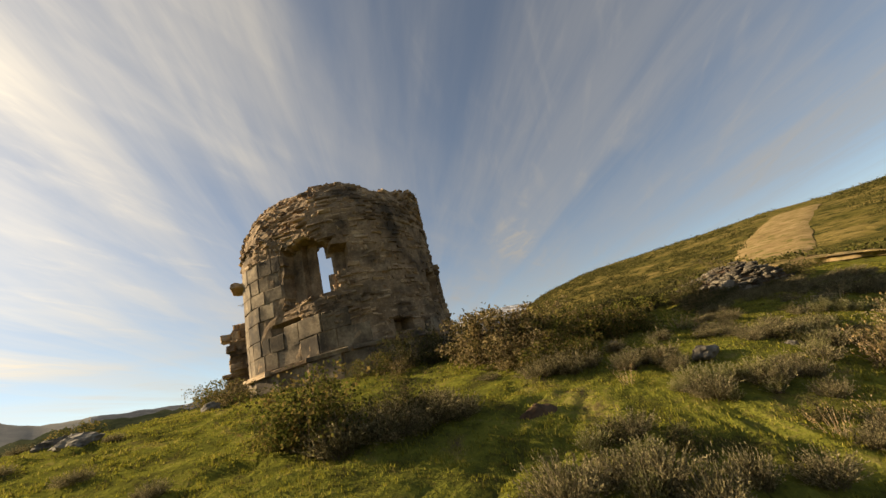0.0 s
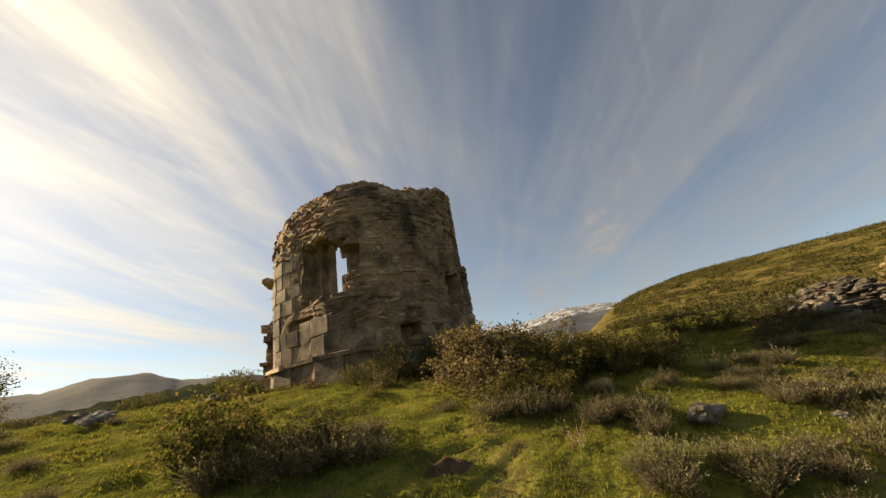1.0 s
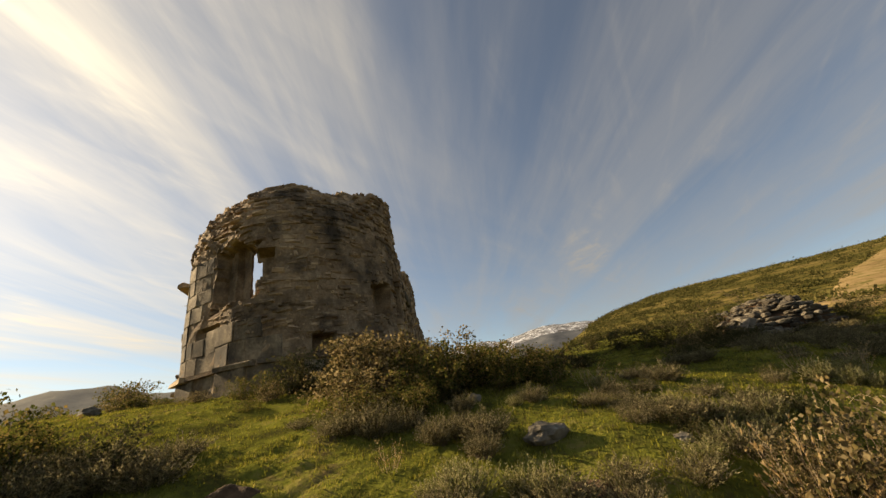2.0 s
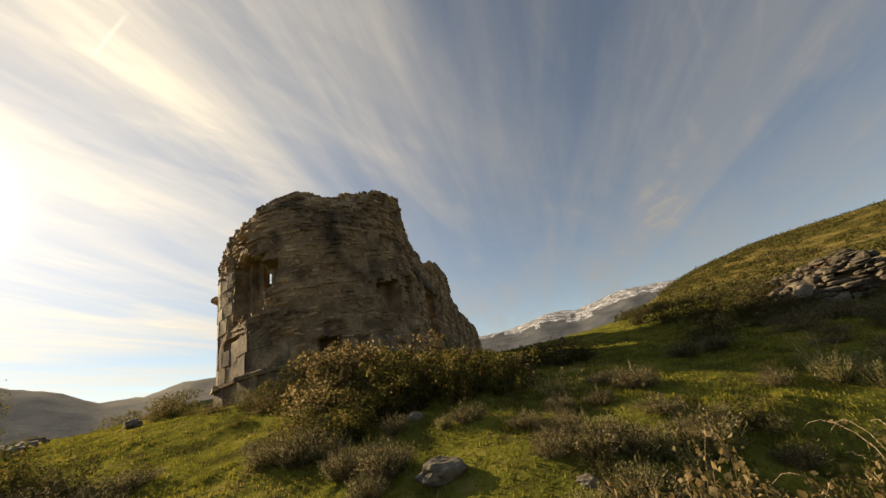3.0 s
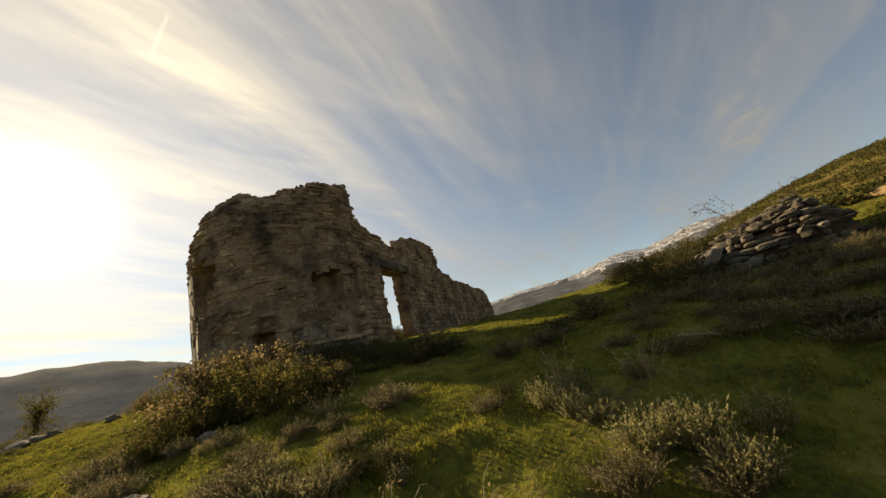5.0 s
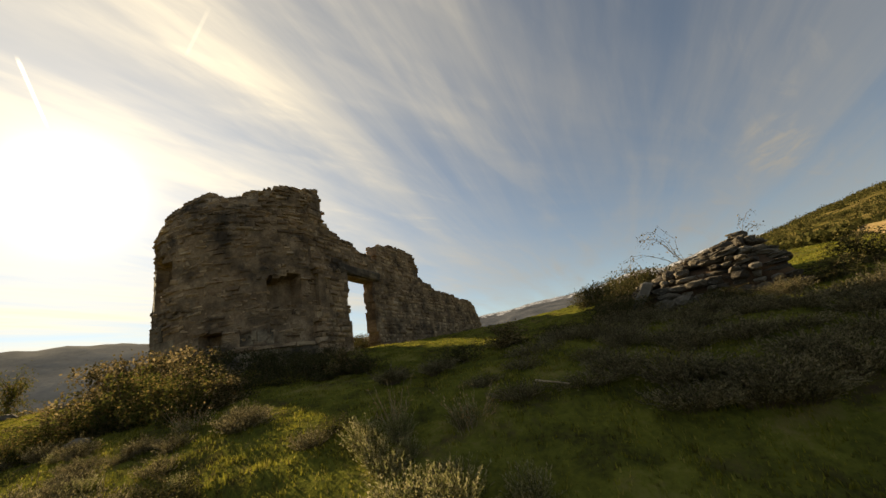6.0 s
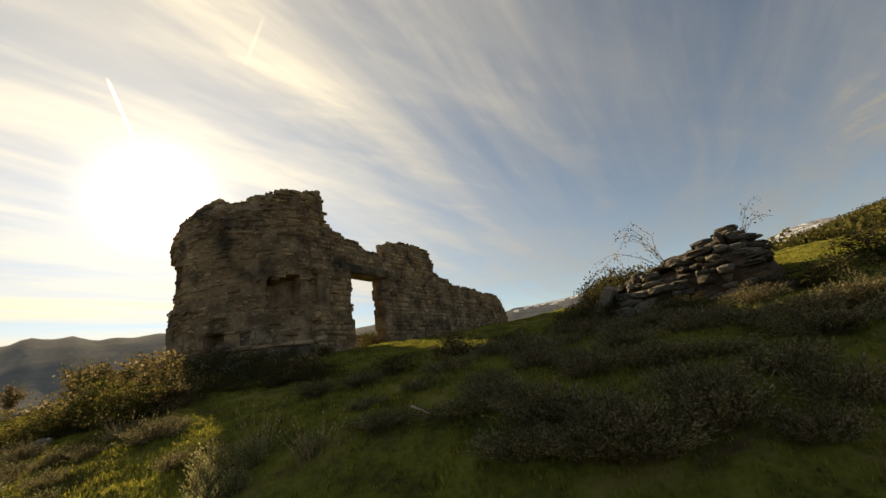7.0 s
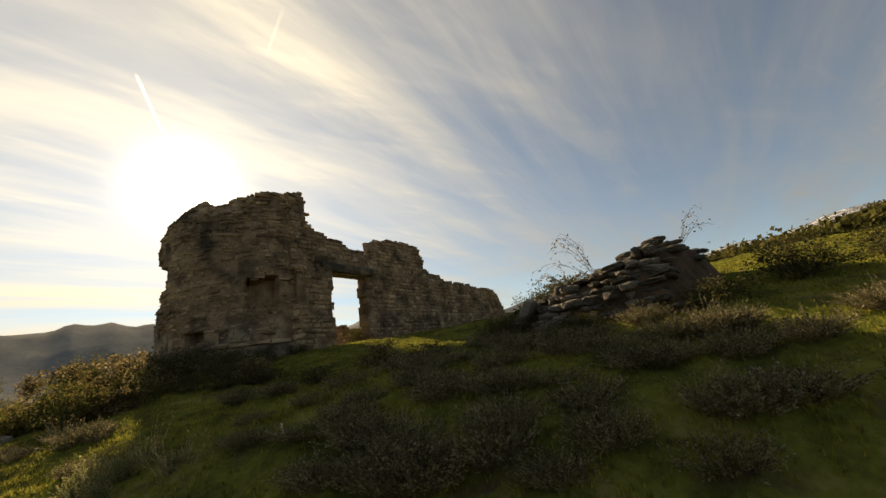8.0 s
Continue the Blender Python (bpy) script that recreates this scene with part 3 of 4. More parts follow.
nave_wall = build_straight_wall("nave_wall", "broken rubble nave wall with a doorway", [(-1.6, 6.92), (-1.3, 7.05), (-1.1, 6.95), (-1.04, 6.0), (-0.6, 5.9), (0.05, 5.74), (0.5, 5.62), (0.9, 5.5), (1.52, 5.36), (1.58, 5.92), (1.9, 6.10), (2.3, 5.98), (2.7, 6.2), (3.6, 6.3), (4.25, 6.1), (4.5, 5.25), (5.2, 5.05), (6.0, 4.85), (8.0, 4.8), (10.0, 4.78), (10.6, 4.5), (11.2, 3.6)],
                                (-0.26, 1.13, 4.62), 0.0, 0.38, -1.55, 11.2, 1, 0.15)
back_wall = build_straight_wall("far_nave_wall", "low broken wall on the far side of the nave", [(-1.2, 3.6), (-1.0, 4.2), (-0.8, 4.1), (-0.6, 4.6), (0.0, 4.3), (1.0, 4.05), (3.0, 3.95), (6.0, 3.6), (9.0, 3.5)], None, -5.22, 0.5, -1.0, 9.0, -1, 0.17)


def rough_block(name, size, centre, rz, material, parent, label="", jag=0.02):
    bm = bmesh.new()
    bmesh.ops.create_cube(bm, size=1.0)
    bmesh.ops.subdivide_edges(bm, edges=bm.edges[:], cuts=2, use_grid_fill=True)
    for v in bm.verts:
        v.co = Vector((v.co.x * size[0], v.co.y * size[1], v.co.z * size[2]))
        v.co += Vector((rng.random() - 0.5, rng.random() - 0.5, rng.random() - 0.5)) * jag * 2
    bmesh.ops.bevel(bm, geom=[e for e in bm.edges if e.calc_face_angle(0) > 0.9], offset=min(size) * 0.08, segments=1, affect="EDGES")
    bmesh.ops.transform(bm, matrix=pose(*centre, 0, 0, rz), verts=bm.verts[:])
    return part(name, bm, material, parent, label)


lin = wall_point(0.48, -0.16, 4.79)
rough_block("lintel", (0.48, 2.0, 0.30), lin, 10.4, M_ASHLAR, chapel, "long dressed stone lintel over the doorway")

# a flat corbel stone that still sticks out of the apse, and a broken pier end
rough_block("corbel", (0.34, 0.62, 0.13), polar(-63, AR + 0.08, 5.0), -63 + 90, M_STONE, chapel, "flat corbel stone sticking out of the wall")


# ---- plants ----
M_TURF = mat("grass_blades", [(0.095, 0.083, 0.030), (0.155, 0.152, 0.024), (0.225, 0.215, 0.032), (0.29, 0.245, 0.065)], 2.3, 12, 0.8, 0.0, 0.40, True, coords="World", thin=0.36)
M_STEM = mat("woody_stem", [(0.07, 0.05, 0.032), (0.13, 0.095, 0.06), (0.2, 0.15, 0.1)], 9, 60, 0.9, 0.3, 0.2, True)
M_PALE_STEM = mat("bare_cane", [(0.28, 0.2, 0.13), (0.4, 0.3, 0.2), (0.5, 0.4, 0.29)], 9, 60, 0.8, 0.2, 0.2, True)
M_OLIVE = mat("bramble_leaf", [(0.045, 0.055, 0.014), (0.085, 0.09, 0.022), (0.13, 0.12, 0.035), (0.20, 0.14, 0.05)], 5, 30, 0.6, 0.0, 0.5, True, thin=0.4)
M_RUST = mat("autumn_leaf", [(0.055, 0.052, 0.022), (0.10, 0.084, 0.034), (0.165, 0.115, 0.05), (0.29, 0.225, 0.12)], 4, 30, 0.6, 0.0, 0.5, True, thin=0.4)
M_DARKLEAF = mat("dark_leaf", [(0.040, 0.044, 0.018), (0.07, 0.070, 0.027), (0.115, 0.09, 0.04)], 5, 30, 0.6, 0.0, 0.4, True, thin=0.3)
M_HEATHER = mat("heather_shoot", [(0.080, 0.072, 0.038), (0.14, 0.125, 0.062), (0.215, 0.185, 0.098), (0.33, 0.275, 0.16)], 6, 40, 0.85, 0.0, 0.5, True, thin=0.3)
M_BROOM = mat("broom_shoot", [(0.12, 0.125, 0.045), (0.20, 0.20, 0.075), (0.30, 0.27, 0.12), (0.40, 0.35, 0.20)], 6, 40, 0.8, 0.0, 0.5, True, thin=0.4)
M_STRAW = mat("dry_straw", [(0.30, 0.19, 0.08), (0.42, 0.28, 0.13), (0.52, 0.38, 0.20)], 6, 40, 0.8, 0.0, 0.4, True, thin=0.4)
M_ROCK = mat("field_stone", [(0.055, 0.047, 0.037), (0.11, 0.096, 0.075), (0.18, 0.158, 0.125)], 3, 22, 0.9, 0.8, 0.35, spots=((0.34, 0.33, 0.27), 6.0, 0.60, 0.72))
M_HEAP = mat("walling_stone", [(0.06, 0.050, 0.038), (0.11, 0.095, 0.072), (0.18, 0.155, 0.118)], 4, 26, 0.92, 0.9, 0.45, spots=((0.36, 0.34, 0.27), 7.0, 0.60, 0.72))
M_SOIL = mat("dug_soil", [(0.04, 0.024, 0.013), (0.075, 0.045, 0.025), (0.12, 0.075, 0.042)], 5, 30, 0.95, 1.0, depth=0.03)


def tri_mesh(name, verts, faces):
    """A mesh out of arrays of points and of triangles or quads."""
    me = bpy.data.meshes.new(name)
    n, k = faces.shape
    me.vertices.add(len(verts))
    me.vertices.foreach_set("co", np.ascontiguousarray(verts, dtype=np.float32).ravel())
    me.loops.add(n * k)
    me.loops.foreach_set("vertex_index", np.ascontiguousarray(faces, dtype=np.int32).ravel())
    me.polygons.add(n)
    me.polygons.foreach_set("loop_start", np.arange(0, n * k, k, dtype=np.int32))
    me.polygons.foreach_set("loop_total", np.full(n, k, dtype=np.int32))
    me.update()
    me.validate()
    return me


def ribbons(paths, width, r):
    """Three-sided tapering stems along paths, an array (stems, points, 3)."""
    n, k, _ = paths.shape
    w = np.linspace(1.0, 0.35, k)[None, :, None] * np.reshape(width, (-1, 1, 1))
    a = r.random((n, 1, 1)) * 6.283
    vs, fs = [], []
    for s in range(3):
        ang = a + s * 2.0944
        d = np.concatenate([np.cos(ang), np.sin(ang), 0.25 * np.sin(ang * 1.7)], -1)
        vs.append(paths + d * w)
    v = np.stack(vs, 2).reshape(-1, 3)
    base = (np.arange(n)[:, None] * k + np.arange(k - 1)[None, :]).reshape(-1) * 3
    for s in range(3):
        t = (s + 1) % 3
        fs.append(np.stack([base + s, base + t, base + 3 + t, base + 3 + s], 1))
    return v, np.concatenate(fs)


def leaves(points, size, r, droop=0.0, slim=0.55, aim=None):
    """One folded diamond a leaf at each point, turned at random or along aim."""
    n = len(points)
    d = r.normal(size=(n, 3)) if aim is None else aim + r.normal(size=(n, 3)) * 0.35
    d[:, 2] -= droop
    d /= np.linalg.norm(d, axis=1)[:, None]
    e = np.cross(d, r.normal(size=(n, 3)))
    e /= np.linalg.norm(e, axis=1)[:, None] + 1e-9
    f = np.cross(d, e)
    s = (np.asarray(size) * (0.6 + 0.8 * r.random(n)))[:, None]
    a, b = points, points + d * s
    m = points + d * s * 0.5 + f * s * 0.10
    v = np.stack([a, m + e * s * slim * 0.5, b, m - e * s * slim * 0.5], 1).reshape(-1, 3)
    k = np.arange(n)[:, None] * 4
    return v, np.concatenate([k + [[0, 1, 2]], k + [[0, 2, 3]]])


def plant(name, label, category, group, stems, foliage, stem_mat, leaf_mat):
    ob = tagged(new(name), label, category, group)
    if stems is not None:
        place("branchwork", tri_mesh("branchwork", *stems), stem_mat, ob)["kind"] = "stuff"
    place("foliage", tri_mesh("foliage", *foliage), leaf_mat, ob)["kind"] = "stuff"
    return ob


def bramble(seed, leaf_mat, name, label, group, wide=0.55, high=0.75, count=4400, canes=80):
    """A mound of arching canes with small leaves, open and uneven at its edge."""
    r = np.random.default_rng(seed)
    t = np.linspace(0, 1, 7)[None, :, None]
    az = r.random(canes) * 6.283
    reach = wide * (0.2 + 1.0 * r.random(canes) ** 0.8)
    top = high * (0.32 + 1.0 * r.random(canes) ** 1.6)
    foot = np.stack([r.normal(size=canes) * wide * 0.35, r.normal(size=canes) * wide * 0.35, np.full(canes, -0.05)], 1)
    tip = np.stack([np.cos(az) * reach, np.sin(az) * reach, np.zeros(canes)], 1)
    paths = foot[:, None, :] + tip[:, None, :] * t ** 1.2
    paths[:, :, 2] += (top[:, None] * np.sin(np.linspace(0.0, 2.15, 7))[None, :])
    paths += r.normal(size=paths.shape) * 0.015
    stems = ribbons(paths, 0.0022 + 0.0022 * r.random(canes), r)
    i = r.integers(0, canes, count)
    s = r.random(count) ** 0.7 * 5.99
    k = s.astype(int)
    f = (s - k)[:, None]
    pts = paths[i, k] * (1 - f) + paths[i, np.minimum(k + 1, 6)] * f + r.normal(size=(count, 3)) * (0.02 + 0.05 * r.random((count, 1)))
    pts[:, 2] = np.maximum(pts[:, 2], 0.01)
    return plant(name, label, "bush", group, stems, leaves(pts, 0.046, r, 0.25, 0.75), M_STEM, leaf_mat)


def heather(seed, leaf_mat, name, label, group, wide=0.28, high=0.36, shoots=260, per=18, size=0.026, stem_mat=None):
    """A tuft of many fine upright shoots set with tiny leaves."""
    r = np.random.default_rng(seed)
    az, rad = r.random(shoots) * 6.283, np.sqrt(r.random(shoots))
    foot = np.stack([np.cos(az) * rad * wide * 0.45, np.sin(az) * rad * wide * 0.45, np.full(shoots, -0.04)], 1)
    lean = np.stack([np.cos(az) * rad * wide * 0.75, np.sin(az) * rad * wide * 0.75, np.zeros(shoots)], 1) + r.normal(size=(shoots, 3)) * 0.03
    h = high * (0.55 + 0.6 * r.random(shoots)) * (1.05 - 0.35 * rad)
    t = np.linspace(0, 1, 5)
    paths = foot[:, None, :] + lean[:, None, :] * (t ** 1.4)[None, :, None]
    paths[:, :, 2] += h[:, None] * t[None, :]
    paths += r.normal(size=paths.shape) * 0.008
    stems = ribbons(paths, 0.0012 + 0.001 * r.random(shoots), r)
    i = np.repeat(np.arange(shoots), per)
    s = (0.28 + 0.72 * r.random(len(i))) * 3.99
    k = s.astype(int)
    f = (s - k)[:, None]
    pts = paths[i, k] * (1 - f) + paths[i, k + 1] * f
    aim = paths[i, 4] - paths[i, 2]
    aim /= np.linalg.norm(aim, axis=1)[:, None]
    return plant(name, label, "bush", group, stems, leaves(pts, size, r, 0.0, 0.35, aim), stem_mat or M_STEM, leaf_mat)


def ground_at(x, y):
    return float(ground_z(x, y))


def stand(proto, first, spots, seed):
    """Copies of a plant at (x, y, width scale, height scale); the prototype takes the first place."""
    r = np.random.default_rng(seed)
    for n, (x, y, sw, sh) in enumerate(spots):
        m = pose(x, y, ground_at(x, y) - 0.02, 0, 0, r.random() * 360) @ Matrix.Diagonal((sw, sw, sh, 1))
        if n == 0 and first:
            proto.matrix_basis = m
        else:
            copy_thing(proto, m)


OLIVE_LABEL = "tangled olive-green bramble bush with arching canes on the meadow"
RUST_LABEL = "rust-brown autumn bramble bush growing below the ruin"
DARK_LABEL = "dense dark green bramble in the shade of the ruin"
HEATHER_LABEL = "low brown-grey heather tuft on the grass"
BROOM_LABEL = "pale yellow-green broom tuft with upright shoots"
STRAW_LABEL = "tall dry straw-coloured stems beside the path"
olive = [bramble(11, M_OLIVE, "bramble_bush", OLIVE_LABEL, "brambles"), bramble(12, M_OLIVE, "bramble_bush", OLIVE_LABEL, "brambles", 0.6, 0.6, 2400)]
rust = [bramble(21, M_RUST, "bramble_bush", RUST_LABEL, "autumn brambles"), bramble(22, M_RUST, "bramble_bush", RUST_LABEL, "autumn brambles", 0.5, 0.85, 2200)]
dark = [bramble(31, M_DARKLEAF, "bramble_bush", DARK_LABEL, "dark brambles", 0.6, 0.7, 3000), bramble(32, M_DARKLEAF, "bramble_bush", DARK_LABEL, "dark brambles", 0.5, 0.8, 2600)]
heath = [heather(41, M_HEATHER, "heather_bush", HEATHER_LABEL, "heather tufts"), heather(42, M_HEATHER, "heather_bush", HEATHER_LABEL, "heather tufts", 0.34, 0.30, 300)]
broom = [heather(51, M_BROOM, "broom_bush", BROOM_LABEL, "broom tufts", 0.26, 0.42, 170, 24, 0.028), heather(52, M_BROOM, "broom_bush", BROOM_LABEL, "broom tufts", 0.22, 0.50, 150, 24, 0.028)]
straw = [heather(61, M_STRAW, "dry_grass", STRAW_LABEL, "dry grass", 0.28, 0.62, 34, 7, 0.03, M_PALE_STEM)]

# the bush on the open meadow
stand(olive[0], True, [(-1.3, 3.65, 0.75, 0.75), (-1.45, 4, 0.7, 0.62), (-1.65, 3.7, 0.55, 0.53)], 1)
stand(heath[0], True, [(-1.05, 3.45, 1, 0.88), (-0.8, 3.65, 1.1, 0.97), (-0.55, 3.6, 1, 0.88), (-0.3, 3.9, 1.2, 0.97), (-0.05, 3.95, 0.9, 0.79), (-0.7, 4, 1.2, 0.97), (-1.2, 3.8, 1.1, 0.97)], 2)
stand(dark[1], True, [(-0.5, 4, 0.6, 0.48), (-1, 4.05, 0.6, 0.53)], 3)
# along the foot of the apse
stand(olive[1], True, [(-5.0, 7.9, 0.7, 0.7), (-4.5, 7.4, 0.75, 0.6), (-3.8, 7.0, 0.6, 0.38), (-3.1, 6.95, 0.5, 0.25), (-1.7, 6.95, 0.5, 0.7), (-1.3, 7.05, 0.55, 0.85)], 4)
stand(rust[1], False, [(-4.1, 7.1, 0.6, 0.42), (-2.5, 6.9, 0.45, 0.22), (-1.0, 6.6, 0.4, 0.3)], 5)
stand(dark[0], True, [(-0.9, 7.3, 0.7, 0.8), (-0.4, 7.6, 0.8, 0.9), (0.2, 7.8, 1.0, 1.0), (0.5, 8.5, 0.9, 0.7), (0.6, 9.3, 0.7, 0.45), (0.4, 10.2, 0.6, 0.4), (1.2, 8.3, 1.0, 0.7), (1.9, 8.5, 0.9, 0.5), (2.4, 8.3, 0.8, 0.35)], 6)
# the rusty bank below the corner of the ruin
stand(rust[0], True, [(0.5, 6.3, 0.95, 0.95), (1.0, 6.15, 1.0, 1.0), (0.5, 6.9, 1.0, 1.0), (0.95, 5.6, 0.75, 0.5), (1.6, 6.8, 0.9, 0.85), (2.3, 6.45, 0.8, 0.62), (2.95, 6.5, 0.6, 0.45)], 7)
stand(olive[0], False, [(1.15, 5.35, 0.75, 0.5), (1.5, 5.7, 0.85, 0.65), (1.9, 6.1, 0.9, 0.9), (2.1, 6.55, 0.95, 0.75), (1.6, 5.2, 0.6, 0.5), (2.55, 6.8, 0.85, 0.5), (1.3, 6.5, 0.95, 0.9), (2.55, 6.1, 0.7, 0.75), (2.95, 6.15, 0.65, 0.7)], 8)
stand(dark[1], False, [(1.4, 6.1, 0.9, 0.65), (1.9, 5.8, 0.6, 0.45), (2.4, 7.2, 1.0, 0.45), (2.9, 7.4, 0.9, 0.36), (1.9, 7.6, 1.1, 0.6), (3.4, 7.7, 0.8, 0.32), (1.25, 4.95, 0.5, 0.42), (2.2, 6.35, 0.8, 0.8), (2.8, 6.5, 0.7, 0.7)], 9)
# the low hedge that climbs to the stone heap
# the two near (-2, 13) are added inside the nave to darken the doorway
stand(dark[0], False, [(6.9, 10.6, 0.8, 0.5), (6.6, 10.9, 0.8, 0.45), (6.95, 11.1, 0.8, 0.75), (7.15, 11.4, 0.9, 0.95), (6.9, 12.0, 1.0, 0.95), (6.6, 12.7, 1.0, 0.95), (6.3, 13.5, 1.0, 0.9), (5.8, 14.5, 1.1, 0.9), (5.2, 15.7, 1.1, 0.8), (7.1, 9.95, 0.7, 0.35), (8.1, 9.75, 0.7, 0.25), (9.2, 10.2, 0.8, 0.35), (-1.5, 13.1, 0.9, 0.8), (-2.2, 13.6, 1.0, 0.9), (9.8, 11.3, 0.9, 0.55), (10.6, 11.8, 0.9, 0.5), (-2.2, 21.8, 0.8, 0.5), (-1.0, 19.0, 0.7, 0.35)], 10)
# heather and broom on the slope
stand(heath[1], True, [(0.5, 2.5, 0.7, 0.95), (0.8, 2.65, 0.6, 0.8), (1.25, 2.4, 0.75, 1.0), (1.6, 2.6, 0.6, 0.8), (2.35, 4.4, 0.6, 0.6), (3.55, 4.85, 0.60, 0.68), (3.85, 4.95, 0.60, 0.60), (1.35, 4.85, 0.8, 0.9), (1.1, 4.95, 0.8, 0.7), (1.95, 4.65, 0.7, 0.8), (1.6, 4.95, 0.8, 0.8), (2.1, 5.25, 0.6, 0.6), (3.5, 5.1, 0.45, 0.38), (3.6, 5.45, 0.38, 0.38), (4.15, 6.1, 0.45, 0.52), (3.9, 6.25, 0.52, 0.60), (0.4, 5.2, 0.6, 0.5), (-2.35, 3.05, 0.5, 0.5), (-3.5, 3.6, 0.6, 0.5), (3.0, 3.5, 0.60, 0.60), (3.2, 3.85, 0.68, 0.68), (3.5, 3.3, 0.60, 0.60), (2.6, 2.9, 0.60, 0.52)], 11)
stand(broom[0], True, [(2.3, 3.85, 0.66, 0.62), (2.05, 3.9, 0.58, 0.5), (3.5, 5.95, 0.49, 0.6), (2.6, 5.25, 0.45, 0.53), (4.2, 4.9, 0.82, 0.90), (4.55, 5.0, 0.82, 0.98), (5.9, 6.1, 0.66, 0.82), (6.3, 6.6, 0.66, 0.74), (0.95, 2.5, 0.66, 0.82), (3.9, 5.15, 0.66, 0.66), (3.76, 4.35, 0.74, 0.74), (4.0, 4.55, 0.74, 0.82), (6.07, 6.05, 0.74, 0.66), (6.35, 5.85, 1.1, 1.05), (6.6, 5.95, 1.1, 1.1), (6.95, 6.1, 0.7, 0.95), (6.75, 5.75, 1.0, 1.0)], 12)
stand(broom[1], True, [(2.75, 3.85, 0.55, 0.5), (2.85, 3.75, 0.5, 0.55), (6.1, 6.2, 0.66, 0.74), (6.45, 6.15, 0.66, 0.49), (4.35, 4.75, 0.74, 0.82)], 13)
stand(heath[0], False, [(6.25, 5.6, 0.65, 0.65), (6.7, 5.7, 0.65, 0.65), (7.2, 7.5, 0.86, 0.72), (7.6, 7.4, 0.94, 0.79), (8.1, 7.35, 0.94, 0.86), (8.5, 7.6, 0.86, 0.79), (9.0, 8.7, 0.94, 0.72), (8.6, 8.9, 0.86, 0.65), (8.1, 8.2, 0.86, 0.65), (7.7, 8.0, 0.86, 0.65), (7.2, 8.2, 0.79, 0.65), (6.9, 8.6, 0.86, 0.72), (6.4, 8.7, 0.79, 0.65), (8.0, 7.2, 0.79, 0.72), (9.3, 9.3, 0.86, 0.79), (9.8, 9.2, 0.79, 0.58), (10.2, 9.8, 0.79, 0.58), (9.0, 7.9, 0.79, 0.72), (9.5, 8.3, 0.86, 0.79), (7.9, 9.3, 0.86, 0.58), (7.3, 9.4, 0.86, 0.58), (8.7, 9.8, 0.86, 0.58), (4.9, 5.0, 0.50, 0.43)], 14)
stand(straw[0], True, [(4.1, 3.95, 1.0, 1.0), (4.4, 3.7, 0.9, 0.8), (5.4, 4.75, 0.6, 0.5), (3.4, 6.05, 0.8, 0.5), (3.6, 6.0, 0.7, 0.45), (6.35, 6.6, 0.8, 0.6), (5.75, 6.5, 0.6, 0.7), (2.95, 3.05, 0.6, 0.5), (2.5, 3.0, 0.5, 0.45), (1.7, 4.2, 0.4, 0.45)], 15)
stand(rust[1], True, [(4.3, 3.85, 0.65, 0.75), (4.85, 4.15, 0.7, 0.8)], 16)
# single tufts on the open turf and along the bank
stand(heath[0], False, [(2.79, 5.37, 0.55, 0.62), (3.32, 5.28, 0.6, 0.45), (3.58, 5.59, 0.45, 0.45), (2.35, 4.65, 0.75, 0.75), (2.15, 4.75, 0.6, 0.65), (3.82, 4.91, 0.85, 0.8), (4.05, 4.95, 0.7, 0.7), (4.46, 5.12, 0.8, 0.75), (4.24, 6.14, 0.8, 0.75), (4.05, 6.3, 0.6, 0.6), (3.54, 5.61, 0.5, 0.5), (3.9, 5.74, 0.5, 0.5), (3.6, 5.17, 0.6, 0.55), (1.0, 4.9, 0.9, 0.9), (1.3, 5.05, 0.9, 0.95), (4.9, 7.45, 0.8, 0.6), (5.3, 7.75, 0.8, 0.6), (6.15, 7.2, 0.6, 0.45)], 31)
stand(broom[0], False, [(0.9, 3.05, 0.7, 0.75), (1.15, 2.85, 0.75, 0.8), (2.2, 4.0, 0.7, 0.75), (2.6, 3.95, 0.7, 0.7), (5.7, 6.2, 0.8, 0.95), (5.9, 6.35, 0.7, 0.85), (4.06, 5.05, 0.55, 0.5)], 32)
# the thicket on the upper slope below the crest
stand(dark[0], False, [(3.0, 7.9, 0.8, 0.45), (3.7, 8.1, 0.8, 0.3), (5.3, 8.2, 0.7, 0.3), (6.3, 9.2, 0.7, 0.28), (6.9, 9.8, 0.7, 0.4)], 20)
stand(rust[0], False, [(3.4, 8.1, 0.6, 0.42), (5.6, 9.0, 0.6, 0.4), (7.0, 10.1, 0.6, 0.35)], 21)
# bushes of the bank beside the path
stand(dark[1], False, [(3.85, 4.72, 0.42, 0.4), (4.45, 4.55, 0.42, 0.42), (4.6, 5.3, 0.45, 0.4), (1.0, 3.1, 0.45, 0.42), (1.45, 3.0, 0.42, 0.4), (2.6, 3.2, 0.4, 0.42), (4.85, 5.4, 0.5, 0.45), (5.3, 6.3, 0.4, 0.35)], 22)
stand(heath[0], False, [(4.05, 4.5, 0.8, 0.75), (3.6, 4.15, 0.7, 0.6), (4.3, 5.5, 0.6, 0.55), (3.2, 4.1, 0.6, 0.5), (2.2, 3.7, 0.7, 0.7), (2.8, 3.8, 0.8, 0.75), (1.2, 3.2, 0.7, 0.7), (1.05, 2.6, 0.8, 0.9), (2.0, 2.6, 0.6, 0.6), (2.85, 3.0, 0.7, 0.6), (5.25, 6.1, 0.5, 0.5), (-0.3, 4.45, 0.8, 0.7), (-0.55, 4.1, 0.9, 0.8)], 23)
